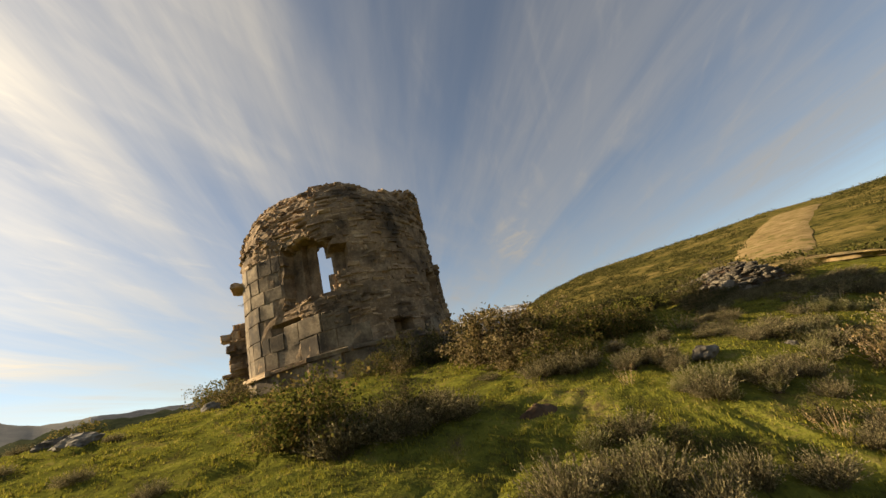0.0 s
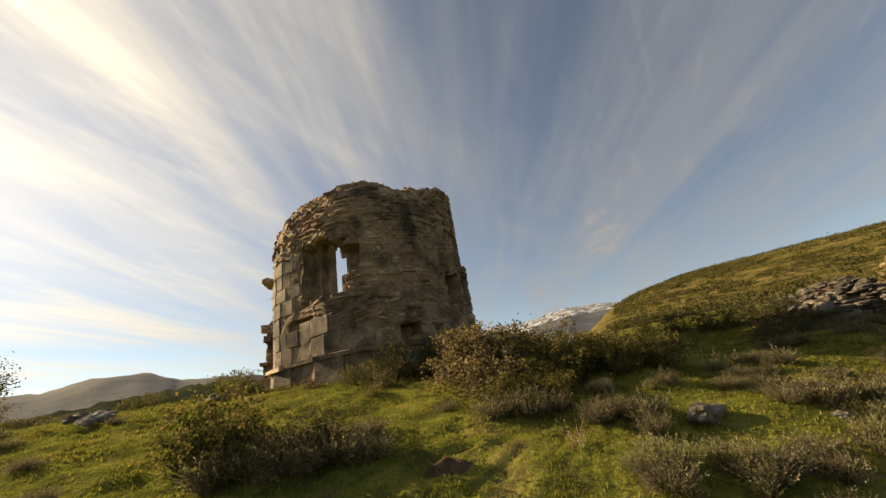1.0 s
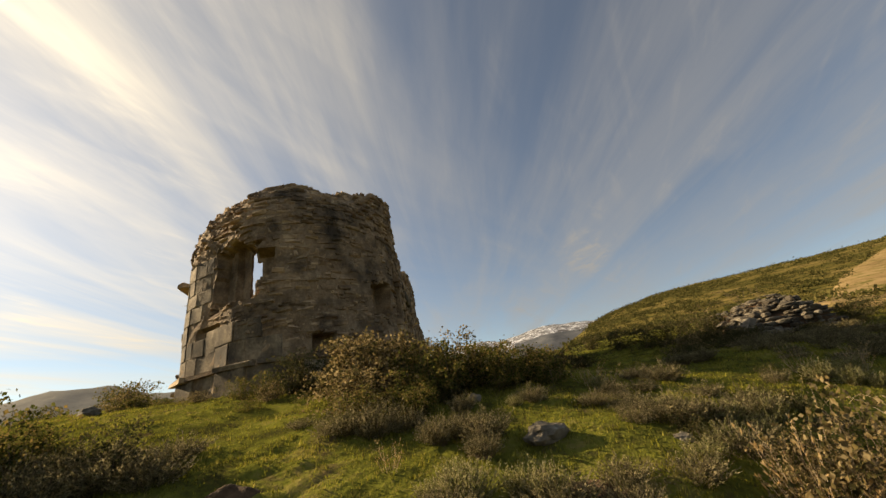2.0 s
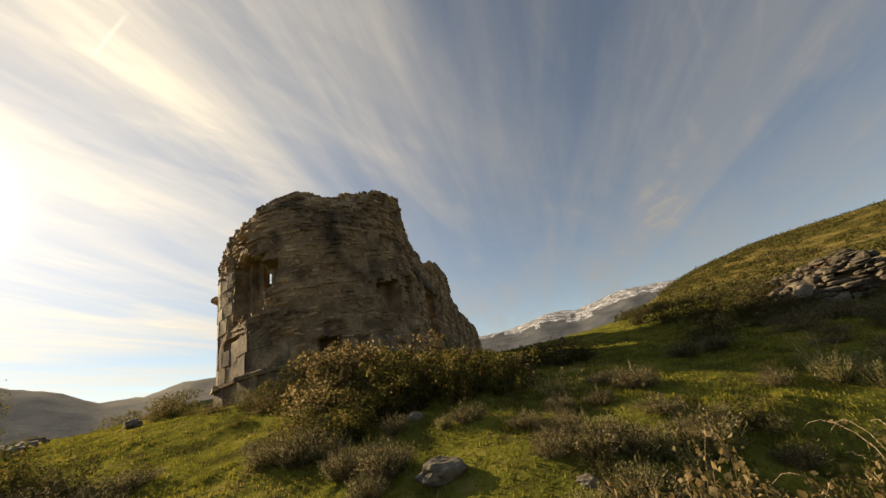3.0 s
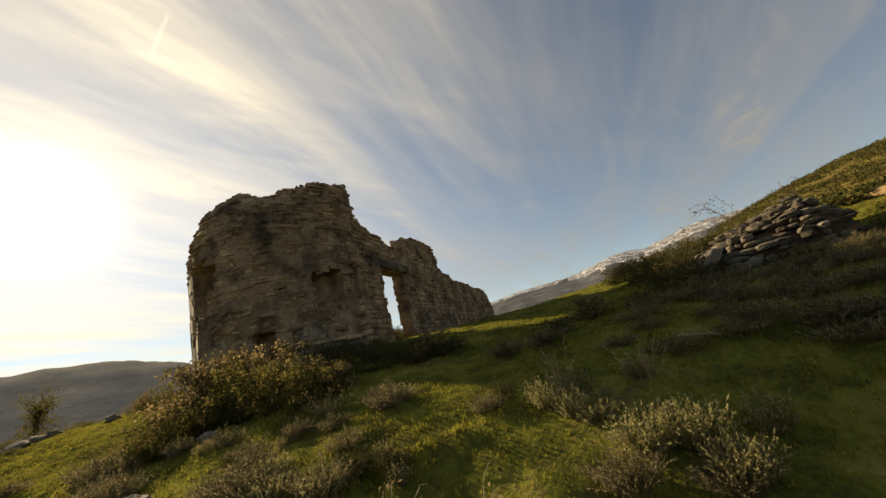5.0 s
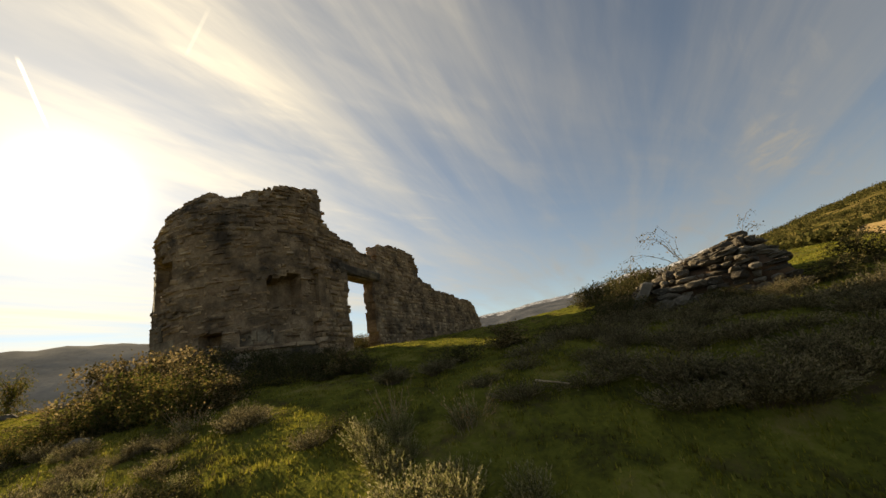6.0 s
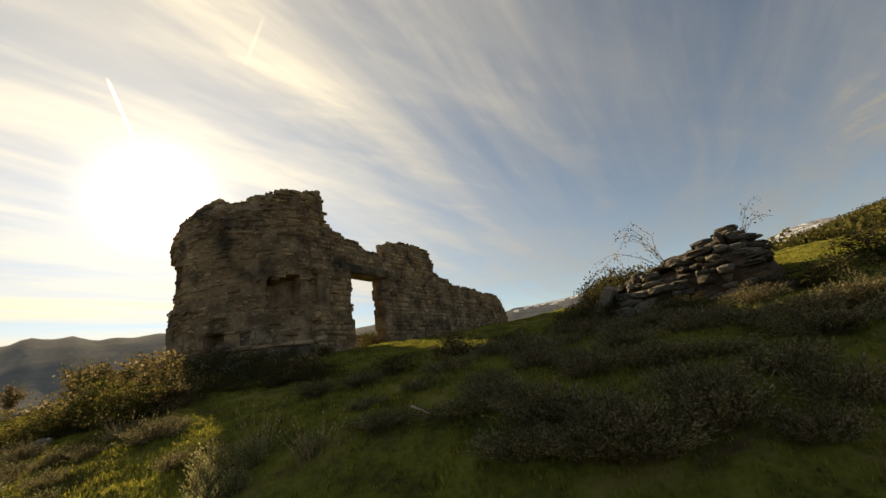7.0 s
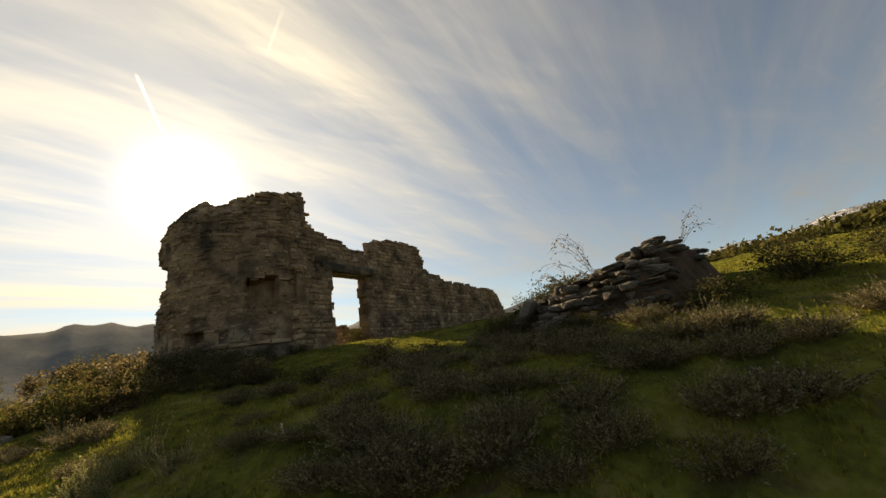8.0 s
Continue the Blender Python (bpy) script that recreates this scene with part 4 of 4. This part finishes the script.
# heather that covers the shaded slope below the heap
spread = np.random.default_rng(77)
stand(heath[1], False, [(6.3 + 0.62 * (k % 6) + 0.3 * spread.random(), 6.9 + 0.55 * (k // 6) + 0.3 * (k % 2) + 0.25 * spread.random(), 0.8 + 0.5 * spread.random(), 0.4 + 0.3 * spread.random()) for k in range(30)], 26)
stand(broom[1], False, [(4.7, 5.45, 0.6, 0.6), (4.95, 5.3, 0.6, 0.6), (2.3, 3.6, 0.6, 0.55), (2.7, 3.65, 0.7, 0.6), (1.55, 3.15, 0.6, 0.5)], 24)
stand(rust[1], False, [(4.1, 4.0, 0.5, 0.6), (4.5, 4.25, 0.5, 0.5)], 25)
# brambles further off on the meadow
stand(olive[1], False, [(-9.07, 9.2, 1.1, 1.0), (-10.8, 6.7, 1.2, 1.4), (-0.9, 6.1, 0.4, 0.3), (-12.0, 8.0, 1.0, 0.7), (-11.4, 5.6, 1.0, 0.6), (-8.2, 4.8, 0.7, 0.5), (-9.6, 5.3, 0.8, 0.5), (-10.0, 7.6, 0.8, 0.6), (11.8, 12.6, 0.9, 0.5), (-7.6, 5.6, 0.6, 0.4)], 17)
stand(heath[1], False, [(-6.0, 4.6, 0.8, 0.7), (-5.0, 4.2, 0.7, 0.5), (-7.0, 6.2, 0.8, 0.6), (-8.4, 6.2, 0.9, 0.8), (-7.7, 4.2, 0.9, 0.7), (-9.0, 7.0, 0.9, 0.7), (-4.6, 5.2, 0.5, 0.4)], 18)


def build_grass():
    """Short grazed turf, thicker in tussocks, over the meadow that the path passes."""
    r = np.random.default_rng(5)
    n = 800000
    x, y = -11 + 23 * r.random(n), 0.6 + 15.5 * r.random(n)
    lump = np.array([noise.noise(Vector((a * 1.7, b * 1.7, 0.3))) + 0.6 * noise.noise(Vector((a * 5.1, b * 5.1, 2.3))) for a, b in zip(x, y)])
    dist = np.minimum.reduce([np.hypot(x - px, y - py) for px, py in ((0.0, 0.3), (2.5, 1.4), (5.0, 2.8), (7.5, 4.3), (9.8, 6.2))])
    keep = (r.random(n) < np.clip(0.62 + 0.7 * lump, 0.10, 1.0)) & (r.random(n) < np.clip(1.35 - dist / 9.0, 0.12, 1.0)) & (np.hypot(x - AX, y - AY) > AR) & (dist > 0.5)
    x, y, lump, dist = x[keep], y[keep], lump[keep], dist[keep]
    n = len(x)
    z = ground_z(x, y) + 0.0
    az = r.random(n) * 6.283
    h = 0.009 + 0.013 * r.random(n) + 0.016 * np.clip(lump, 0, 1)
    w = (0.0042 + 0.0030 * r.random(n)) * (1 + 0.10 * dist)
    lean = h * (0.25 + 0.75 * r.random(n))
    z = z + tussock(x, y) - 0.012
    base = np.stack([x, y, z], 1)
    side = np.stack([np.cos(az) * w, np.sin(az) * w, np.zeros(n)], 1)
    top = base + np.stack([-np.sin(az) * lean, np.cos(az) * lean, h + 0.015], 1)
    v = np.stack([base - side, base + side, top], 1).reshape(-1, 3)
    ob = place("meadow_grass", tri_mesh("meadow_grass", v, np.arange(3 * n).reshape(-1, 3)), M_TURF)
    return tagged(ob, "short grazed yellow-green grass on the slope", "grass", kind="stuff")


build_grass()


# ---- stones, earth and small things ----
def boulder(name, label, category, size, x, y, sink, rz, seed, group=""):
    bm = bmesh.new()
    bmesh.ops.create_icosphere(bm, subdivisions=3, radius=0.5)
    off = Vector((seed * 3.1, seed * 1.7, seed))
    for v in bm.verts:
        n = v.co.normalized()
        k = 1 + 0.30 * noise.noise(n * 1.6 + off) + 0.12 * noise.noise(n * 4.5 + off)
        c = n * 0.5 * k
        c = Vector((round(c.x * 5) / 5 * 0.35 + c.x * 0.65, round(c.y * 5) / 5 * 0.35 + c.y * 0.65, round(c.z * 5) / 5 * 0.35 + c.z * 0.65))
        v.co = Vector((c.x * size[0], c.y * size[1], c.z * size[2]))
    ob = link(name, bm, M_ROCK)
    ob.matrix_basis = pose(x, y, ground_at(x, y) + size[2] * 0.5 - sink, 0, 0, rz)
    return tagged(ob, label, category, group)


boulder("field_rock", "grey lichened rock lying in the grass", "rock", (0.34, 0.24, 0.17), 2.82, 4.62, 0.07, 25, 1, "field rocks")
for n, (x, y, sx, sy, sz) in enumerate([(-5.3, 5.4, 0.6, 0.35, 0.2), (-5.6, 5.7, 0.4, 0.3, 0.2), (-5.9, 5.6, 0.45, 0.3, 0.18), (-5.0, 5.1, 0.3, 0.25, 0.15), (-6.2, 6.1, 0.4, 0.3, 0.2), (-4.2, 6.6, 0.3, 0.25, 0.18)]):
    boulder("field_rock", "low grey rock breaking through the sloping meadow", "rock", (sx, sy, sz), x, y, sz * 0.35, n * 50, n + 4, "field rocks")
boulder("field_rock", "small pale stone in the grass", "rock", (0.15, 0.1, 0.09), 3.75, 4.6, 0.03, 10, 12, "field rocks")
boulder("field_rock", "small pale stone in the grass", "rock", (0.2, 0.13, 0.1), 2.2, 5.5, 0.03, 80, 13, "field rocks")


def soil_mound(x, y, w, d, h, rz, seed, label):
    bm = bmesh.new()
    bmesh.ops.create_grid(bm, x_segments=26, y_segments=20, size=0.5)
    for v in bm.verts:
        r = math.hypot(v.co.x, v.co.y) * 2
        k = max(0.0, 1 - r ** 2)
        px, py = v.co.x * w, v.co.y * d
        c, s = math.cos(radians(rz)), math.sin(radians(rz))
        gz = ground_at(x + px * c - py * s, y + px * s + py * c) - ground_at(x, y)
        v.co = Vector((px, py, gz - 0.05 + k * h + k * 0.05 * noise.noise(Vector((px * 9, py * 9, seed)))))
    ob = link("soil_mound", bm, M_SOIL)
    ob.matrix_basis = pose(x, y, ground_at(x, y), 0, 0, rz)
    return tagged(ob, label, "soil")


soil_mound(0.72, 3.85, 0.5, 0.32, 0.12, 20, 1.0, "freshly dug brown soil mound in the grass")
soil_mound(3.1, 3.95, 0.7, 0.4, 0.08, -10, 2.0, "scraped brown soil patch on the bank")


def tube(name, points, radius, material, parent=None):
    cu = bpy.data.curves.new(name, "CURVE")
    cu.dimensions, cu.bevel_depth, cu.bevel_resolution, cu.use_fill_caps = "3D", radius, 1, True
    sp = cu.splines.new("POLY")
    sp.points.add(len(points) - 1)
    for i, p in enumerate(points):
        sp.points[i].co = (*p, 1)
        sp.points[i].radius = 1.0 - 0.6 * i / (len(points) - 1)
    cu.materials.append(material)
    tmp = bpy.data.objects.new(name, cu)
    me = bpy.data.meshes.new_from_object(tmp)
    bpy.data.objects.remove(tmp)
    bpy.data.curves.remove(cu)
    ob = new(name, me)
    if parent is not None:
        ob.parent = parent
    return ob


stick = tube("fallen_stick", [(6.62 + 0.05 * i, 7.25 - 0.017 * i + 0.006 * math.sin(i * 2.2), ground_at(6.62 + 0.05 * i, 7.25 - 0.017 * i) + 0.035 + 0.004 * i) for i in range(7)], 0.010, M_PALE_STEM)
tagged(stick, "pale bare stick lying on the grass", "stick")


# the heap of a fallen dry-stone wall
heap = tagged(new("stone_heap"), "collapsed dry-stone wall heap of flat grey stones", "stone heap")


def heap_height(x, y):
    a = float(np.interp(x, (7.0, 7.15, 7.5, 7.9, 8.25, 8.5, 8.7, 8.85, 9.0), (0.0, 0.34, 0.48, 0.56, 0.63, 0.70, 0.70, 0.55, 0.0)))
    b = float(np.interp(y, (10.02, 10.12, 10.45, 11.0, 12.1, 12.6, 12.9), (0.0, 0.55, 0.84, 0.96, 1.0, 0.7, 0.0)))
    return a * b


def rounded_stone(seed):
    """A worn walling stone of unit size: a blunt block with uneven faces."""
    bm = bmesh.new()
    bmesh.ops.create_icosphere(bm, subdivisions=2, radius=1.0)
    for v in bm.verts:
        n = v.co.normalized()
        k = (abs(n.x) ** 4.5 + abs(n.y) ** 4.5 + abs(n.z) ** 4.5) ** (-1 / 4.5)
        k *= 1 + 0.22 * noise.noise(n * 1.3 + Vector((seed * 2.7, 0, 1.5))) + 0.12 * noise.noise(n * 3.1 + Vector((0, seed * 1.9, 0)))
        v.co = n * 0.5 * k
    me = bpy.data.meshes.new("stone")
    bm.to_mesh(me)
    bm.free()
    me.materials.append(M_HEAP)
    return me


def build_heap():
    bm = bmesh.new()
    bmesh.ops.create_grid(bm, x_segments=44, y_segments=60, size=0.5)
    for v in bm.verts:
        x, y = 8.05 + v.co.x * 2.4, 11.4 + v.co.y * 3.2
        v.co = Vector((x, y, ground_at(x, y) - 0.07 + 0.93 * heap_height(x, y) + 0.03 * noise.noise(Vector((x * 5, y * 5, 0)))))
    part("core", bm, M_SOIL, heap, "earth and small rubble inside the heap")
    r = np.random.default_rng(9)
    shapes = [rounded_stone(k) for k in range(24)]

    def lay(x, y, z, length, deep, high, tilt, turn):
        ob = new("stone", shapes[r.integers(0, 24)])
        ob.parent = heap
        ob.matrix_local = pose(x, y, z, r.normal() * 4, tilt, turn) @ Matrix.Diagonal((length, deep, high, 1))

    # the face that still stands in rough courses
    level = 0.02
    while level < 0.76:
        high = 0.05 + 0.065 * r.random()
        x = 7.02 + 0.1 * r.random()
        while x < 8.95:
            length = 0.10 + 0.22 * r.random() ** 1.6
            c = x + length / 2
            x += length * 0.94
            ys = [10.02 + 0.03 * k for k in range(50)]
            foot = next((y for y in ys if heap_height(c, y) > level + high * 0.5), None)
            if foot is None or r.random() < 0.05:
                continue
            hh = high * (0.85 + 0.6 * r.random())
            lay(c, foot + 0.09 + 0.05 * r.normal(), ground_at(c, foot) - 0.03 + level + high / 2, length, 0.24 + 0.12 * r.random(), hh, r.normal() * 4, r.normal() * 9)
        level += high
    # loose stones that lie on top and behind
    n = 0
    while n < 130:
        x, y = 7.05 + 1.85 * r.random(), 10.35 + 2.4 * r.random() ** 1.3
        h = heap_height(x, y)
        if h < 0.2:
            continue
        n += 1
        lay(x, y, ground_at(x, y) + h * 0.96 - 0.04, 0.09 + 0.17 * r.random(), 0.09 + 0.11 * r.random(), 0.04 + 0.05 * r.random(), r.normal() * 11, r.random() * 180)
    # the rounded pale stone and the flat top stones
    lay(7.62, 10.4, ground_at(7.62, 10.4) + 0.40, 0.15, 0.14, 0.14, 8, 20)
    for k in range(5):
        lay(8.6 + 0.06 * r.normal(), 10.95 + 0.1 * k, ground_at(8.6, 10.95 + 0.1 * k) + 0.65 + 0.02 * k, 0.16 + 0.10 * r.random(), 0.16, 0.035 + 0.02 * r.random(), r.normal() * 6, r.random() * 50 - 25)


build_heap()


def leaning_slab(x, y, size, lean, rz):
    """A flat rough slab that leans against the heap."""
    bm = bmesh.new()
    bmesh.ops.create_cube(bm, size=1.0)
    bmesh.ops.subdivide_edges(bm, edges=bm.edges[:], cuts=3, use_grid_fill=True)
    for v in bm.verts:
        v.co = Vector((v.co.x * size[0], v.co.y * size[1], (v.co.z + 0.42) * size[2]))
        v.co += Vector([noise.noise(v.co * 6 + Vector((k * 7.0, 0, 0))) * 0.05 for k in range(3)])
    bmesh.ops.bevel(bm, geom=[e for e in bm.edges if e.calc_face_angle(0) > 0.9], offset=0.015, segments=1, affect="EDGES")
    bmesh.ops.transform(bm, matrix=pose(x, y, ground_at(x, y) - 0.05, 0, lean, rz), verts=bm.verts[:])
    tagged(link("leaning_slab", bm, M_ROCK), "dark flat stone slab leaning against the stone heap", "stone slab")


leaning_slab(7.0, 10.05, (0.12, 0.30, 0.62), 40, 14)


# the low field wall on the rim of the meadow
def build_field_wall():
    wall = tagged(new("field_wall"), "long low dry-stone field wall on the far rim of the meadow", "stone wall")
    r = np.random.default_rng(19)
    shapes = []
    for k in range(10):
        shapes.append(mesh_of("stone", stone_verts(1.0, 1.0, 0.5, 0.5, 0.14, 0.22), STONE_FACES))
        shapes[-1].materials.append(M_ROCK)
    for k in range(280):
        t = k / 280
        x = -16 - 15 * t + r.normal() * 0.15
        y = 27 - 24 * t + 2.0 * math.sin(t * 5) + r.normal() * 0.25
        lift = r.random() * 0.25
        ob = new("stone", shapes[k % 10])
        ob.parent = wall
        ob.matrix_local = pose(x, y, ground_at(x, y) + lift, r.normal() * 12, r.normal() * 12, r.random() * 180) @ Matrix.Diagonal((0.25 + 0.3 * r.random(), 0.25 + 0.2 * r.random(), 0.12 + 0.2 * r.random(), 1))


build_field_wall()


def sapling(x, y, high, seed, leaf_mat, label):
    """A small thin tree: a trunk, bare limbs and a loose crown."""
    r = np.random.default_rng(seed)
    tree = tagged(new("young_tree"), label, "tree", "young trees")
    z = ground_at(x, y)
    trunk = [(0.03 * math.sin(i * 1.3 + seed), 0.03 * math.cos(i * 1.1), -0.1 + high * 0.6 * i / 6) for i in range(7)]
    tube("trunk", trunk, 0.035, M_STEM, tree)
    ends = []
    for k in range(12):
        a, h0 = r.random() * 6.283, 0.15 + 0.45 * r.random()
        reach, up = high * (0.14 + 0.16 * r.random()), high * (0.18 + 0.25 * r.random())
        pts = [(math.cos(a) * reach * t + r.normal() * 0.02, math.sin(a) * reach * t + r.normal() * 0.02, high * h0 + up * t ** 0.8) for t in np.linspace(0, 1, 6)]
        ends += pts[1:]
        tube("limb", pts, 0.013, M_STEM, tree)
    ends = np.array(ends)
    pts = ends[r.integers(0, len(ends), 1500)] + r.normal(size=(1500, 3)) * high * 0.07
    v, f = leaves(pts, 0.06, r, 0.2, 0.6)
    place("crown", tri_mesh("crown", v, f), leaf_mat, tree)
    tree.matrix_basis = pose(x, y, z)


sapling(-10.8, 6.7, 1.7, 3, M_OLIVE, "small thin-leaved young tree on the meadow rim")
sapling(-11.8, 5.2, 1.2, 4, M_RUST, "small young tree with browning leaves on the meadow")
sapling(-13.5, 4.0, 1.5, 5, M_OLIVE, "small thin-leaved young tree on the meadow rim")


def bare_canes(x, y, seed, count, reach, label, base=0.0, lean=None, leafy=18, thick=0.0019, stem_mat=M_PALE_STEM):
    """A few long arching bramble canes, nearly bare."""
    r = np.random.default_rng(seed)
    ob = tagged(new("bramble_cane"), label, "bramble", "bare canes")
    z = ground_at(x, y) + base
    tips = []
    for k in range(count):
        a = r.random() * 6.283 if lean is None else radians(lean) + r.normal() * 0.6
        L, H = reach * (0.5 + 0.6 * r.random()), reach * (0.45 + 0.5 * r.random())
        pts = [(r.normal() * 0.015 + math.cos(a) * L * t, r.normal() * 0.015 + math.sin(a) * L * t, H * math.sin(t * 2.1) - 0.04) for t in np.linspace(0, 1, 9)]
        tips += pts[2:]
        tube("cane", pts, thick, stem_mat, ob)
    tips = np.array(tips)
    pts = tips[r.integers(0, len(tips), leafy * count)] + r.normal(size=(leafy * count, 3)) * 0.03
    v, f = leaves(pts, 0.030, r, 0.2, 0.7)
    place("foliage", tri_mesh("foliage", v, f), M_RUST, ob)["kind"] = "stuff"
    ob.matrix_basis = pose(x, y, z)


bare_canes(4.9, 4.25, 1, 3, 0.5, "long bare bramble canes arching out of the bank", lean=140, leafy=6)
bare_canes(5.3, 4.7, 2, 4, 0.55, "long bare bramble canes arching out of the bank", lean=110, leafy=8)
bare_canes(5.65, 5.0, 5, 4, 0.5, "long bare bramble canes arching out of the bank", leafy=10)
bare_canes(7.9, 11.0, 3, 9, 0.85, "arching leafy canes on the stone heap", 0.40, 170, 14, 0.0032, M_STEM)
bare_canes(8.7, 12.0, 4, 5, 0.6, "arching leafy canes on the stone heap", 0.55, 60, 12, 0.0032, M_STEM)
bare_canes(7.3, 11.3, 6, 6, 0.7, "arching leafy canes on the stone heap", 0.25, 190, 16, 0.0032, M_STEM)

# tufts rooted on top of the ruin and in its face
TOP_LABEL = "small dry grass tuft rooted on the broken wall top"
tuft = heather(71, M_BROOM, "wall_tuft", TOP_LABEL, "wall tufts", 0.16, 0.14, 60, 6, 0.02)
tops = [polar(th, apse_profile(apse_top(th) - 0.1, th)[0], apse_profile(apse_top(th) - 0.1, th)[1]) for th in (-35, 12, 24, 36, 47, 55, 62, 80)]
tops += [wall_point(a, -0.3, z) for a, z in ((0.6, 5.58), (3.2, 6.22), (5.5, 4.93), (8.0, 4.78))] + [polar(-70, AR, 5.25), polar(-58, AR, 4.55)]
for n, (x, y, z) in enumerate(tops):
    m = pose(x, y, z - 0.04, 0, 0, n * 77) @ Matrix.Diagonal((0.8 + 0.1 * (n % 4), 0.8 + 0.1 * (n % 3), 0.6 + 0.15 * (n % 3), 1))
    if n == 0:
        tuft.matrix_basis = m
    else:
        copy_thing(tuft, m)


# the bare earth cut of the track on the hillside
def build_track():
    """A strip of bare ground that climbs the hillside, laid on the ground."""
    line = [(15.8, 10.2, 1.6), (12.8, 12.6, 1.9), (13.0, 16.0, 2.3), (21.0, 26.0, 2.6), (38.5, 43.5, 3.2), (82.0, 84.0, 4.0)]
    verts, faces = [], []
    steps, across = 60, 8
    xs, ys, ws = zip(*line)
    for i in range(steps + 1):
        t = i / steps * (len(line) - 1)
        x, y, w = np.interp(t, range(len(line)), xs), np.interp(t, range(len(line)), ys), np.interp(t, range(len(line)), ws)
        for j in range(across + 1):
            s = (j / across - 0.5) * 2
            px = x + 0.74 * s * w + 0.5 * noise.noise(Vector((i * 0.4, j * 0.6, 1)))
            py = y - 0.67 * s * w + 0.5 * noise.noise(Vector((i * 0.4, j * 0.6, 5)))
            verts.append((px, py, ground_at(px, py) + 0.22 - 0.9 * max(0, abs(s) - 0.8)))
    for i in range(steps):
        for j in range(across):
            a = i * (across + 1) + j
            faces.append((a, a + 1, a + across + 2, a + across + 1))
    ob = place("dirt_track", mesh_of("dirt_track", verts, faces), M_DIRT, smooth=True)
    tagged(ob, "bare tan earth track cut into the hillside", "track", kind="structure")


build_track()


M_SCRUB = mat("scrub_leaf", [(0.04, 0.042, 0.014), (0.08, 0.075, 0.025), (0.13, 0.11, 0.04)], 0.3, 3, 0.8, 0.0, 0.5, True, coords="World", thin=0.3)


def build_scrub():
    """Low scrub over the hillside, thick in drifts."""
    r = np.random.default_rng(23)
    pts, sizes = [], []
    while len(pts) < 3800:
        az, d = radians(11 + 62 * r.random()), 15 + 200 * r.random() ** 1.3
        x, y = 2 + d * math.sin(az), 5 + d * math.cos(az)
        if noise.noise(Vector((x * 0.05, y * 0.05, 4.0))) + 0.5 * noise.noise(Vector((x * 0.17, y * 0.17, 1.0))) < r.random() * 0.8 - 0.45:
            continue
        if abs((x - y * 0.97) * 0.7) < 5 and d > 20:
            continue
        pts.append((x, y))
        sizes.append((0.25 + 0.45 * r.random()) * (0.7 + d / 110))
    pts, sizes = np.array(pts), np.array(sizes)
    per = 60
    z = ground_z(pts[:, 0], pts[:, 1])
    c = np.repeat(np.stack([pts[:, 0], pts[:, 1], z], 1), per, 0)
    s = np.repeat(sizes, per)
    o = r.normal(size=(len(c), 3)) * s[:, None] * np.array((0.55, 0.55, 0.28))
    o[:, 2] = np.abs(o[:, 2])
    v, f = leaves(c + o, s * 0.26, r, 0.0, 0.7)
    ob = place("hillside_scrub", tri_mesh("hillside_scrub", v, f), M_SCRUB)
    tagged(ob, "low brown-green scrub covering the hillside", "scrub", kind="stuff")


build_scrub()
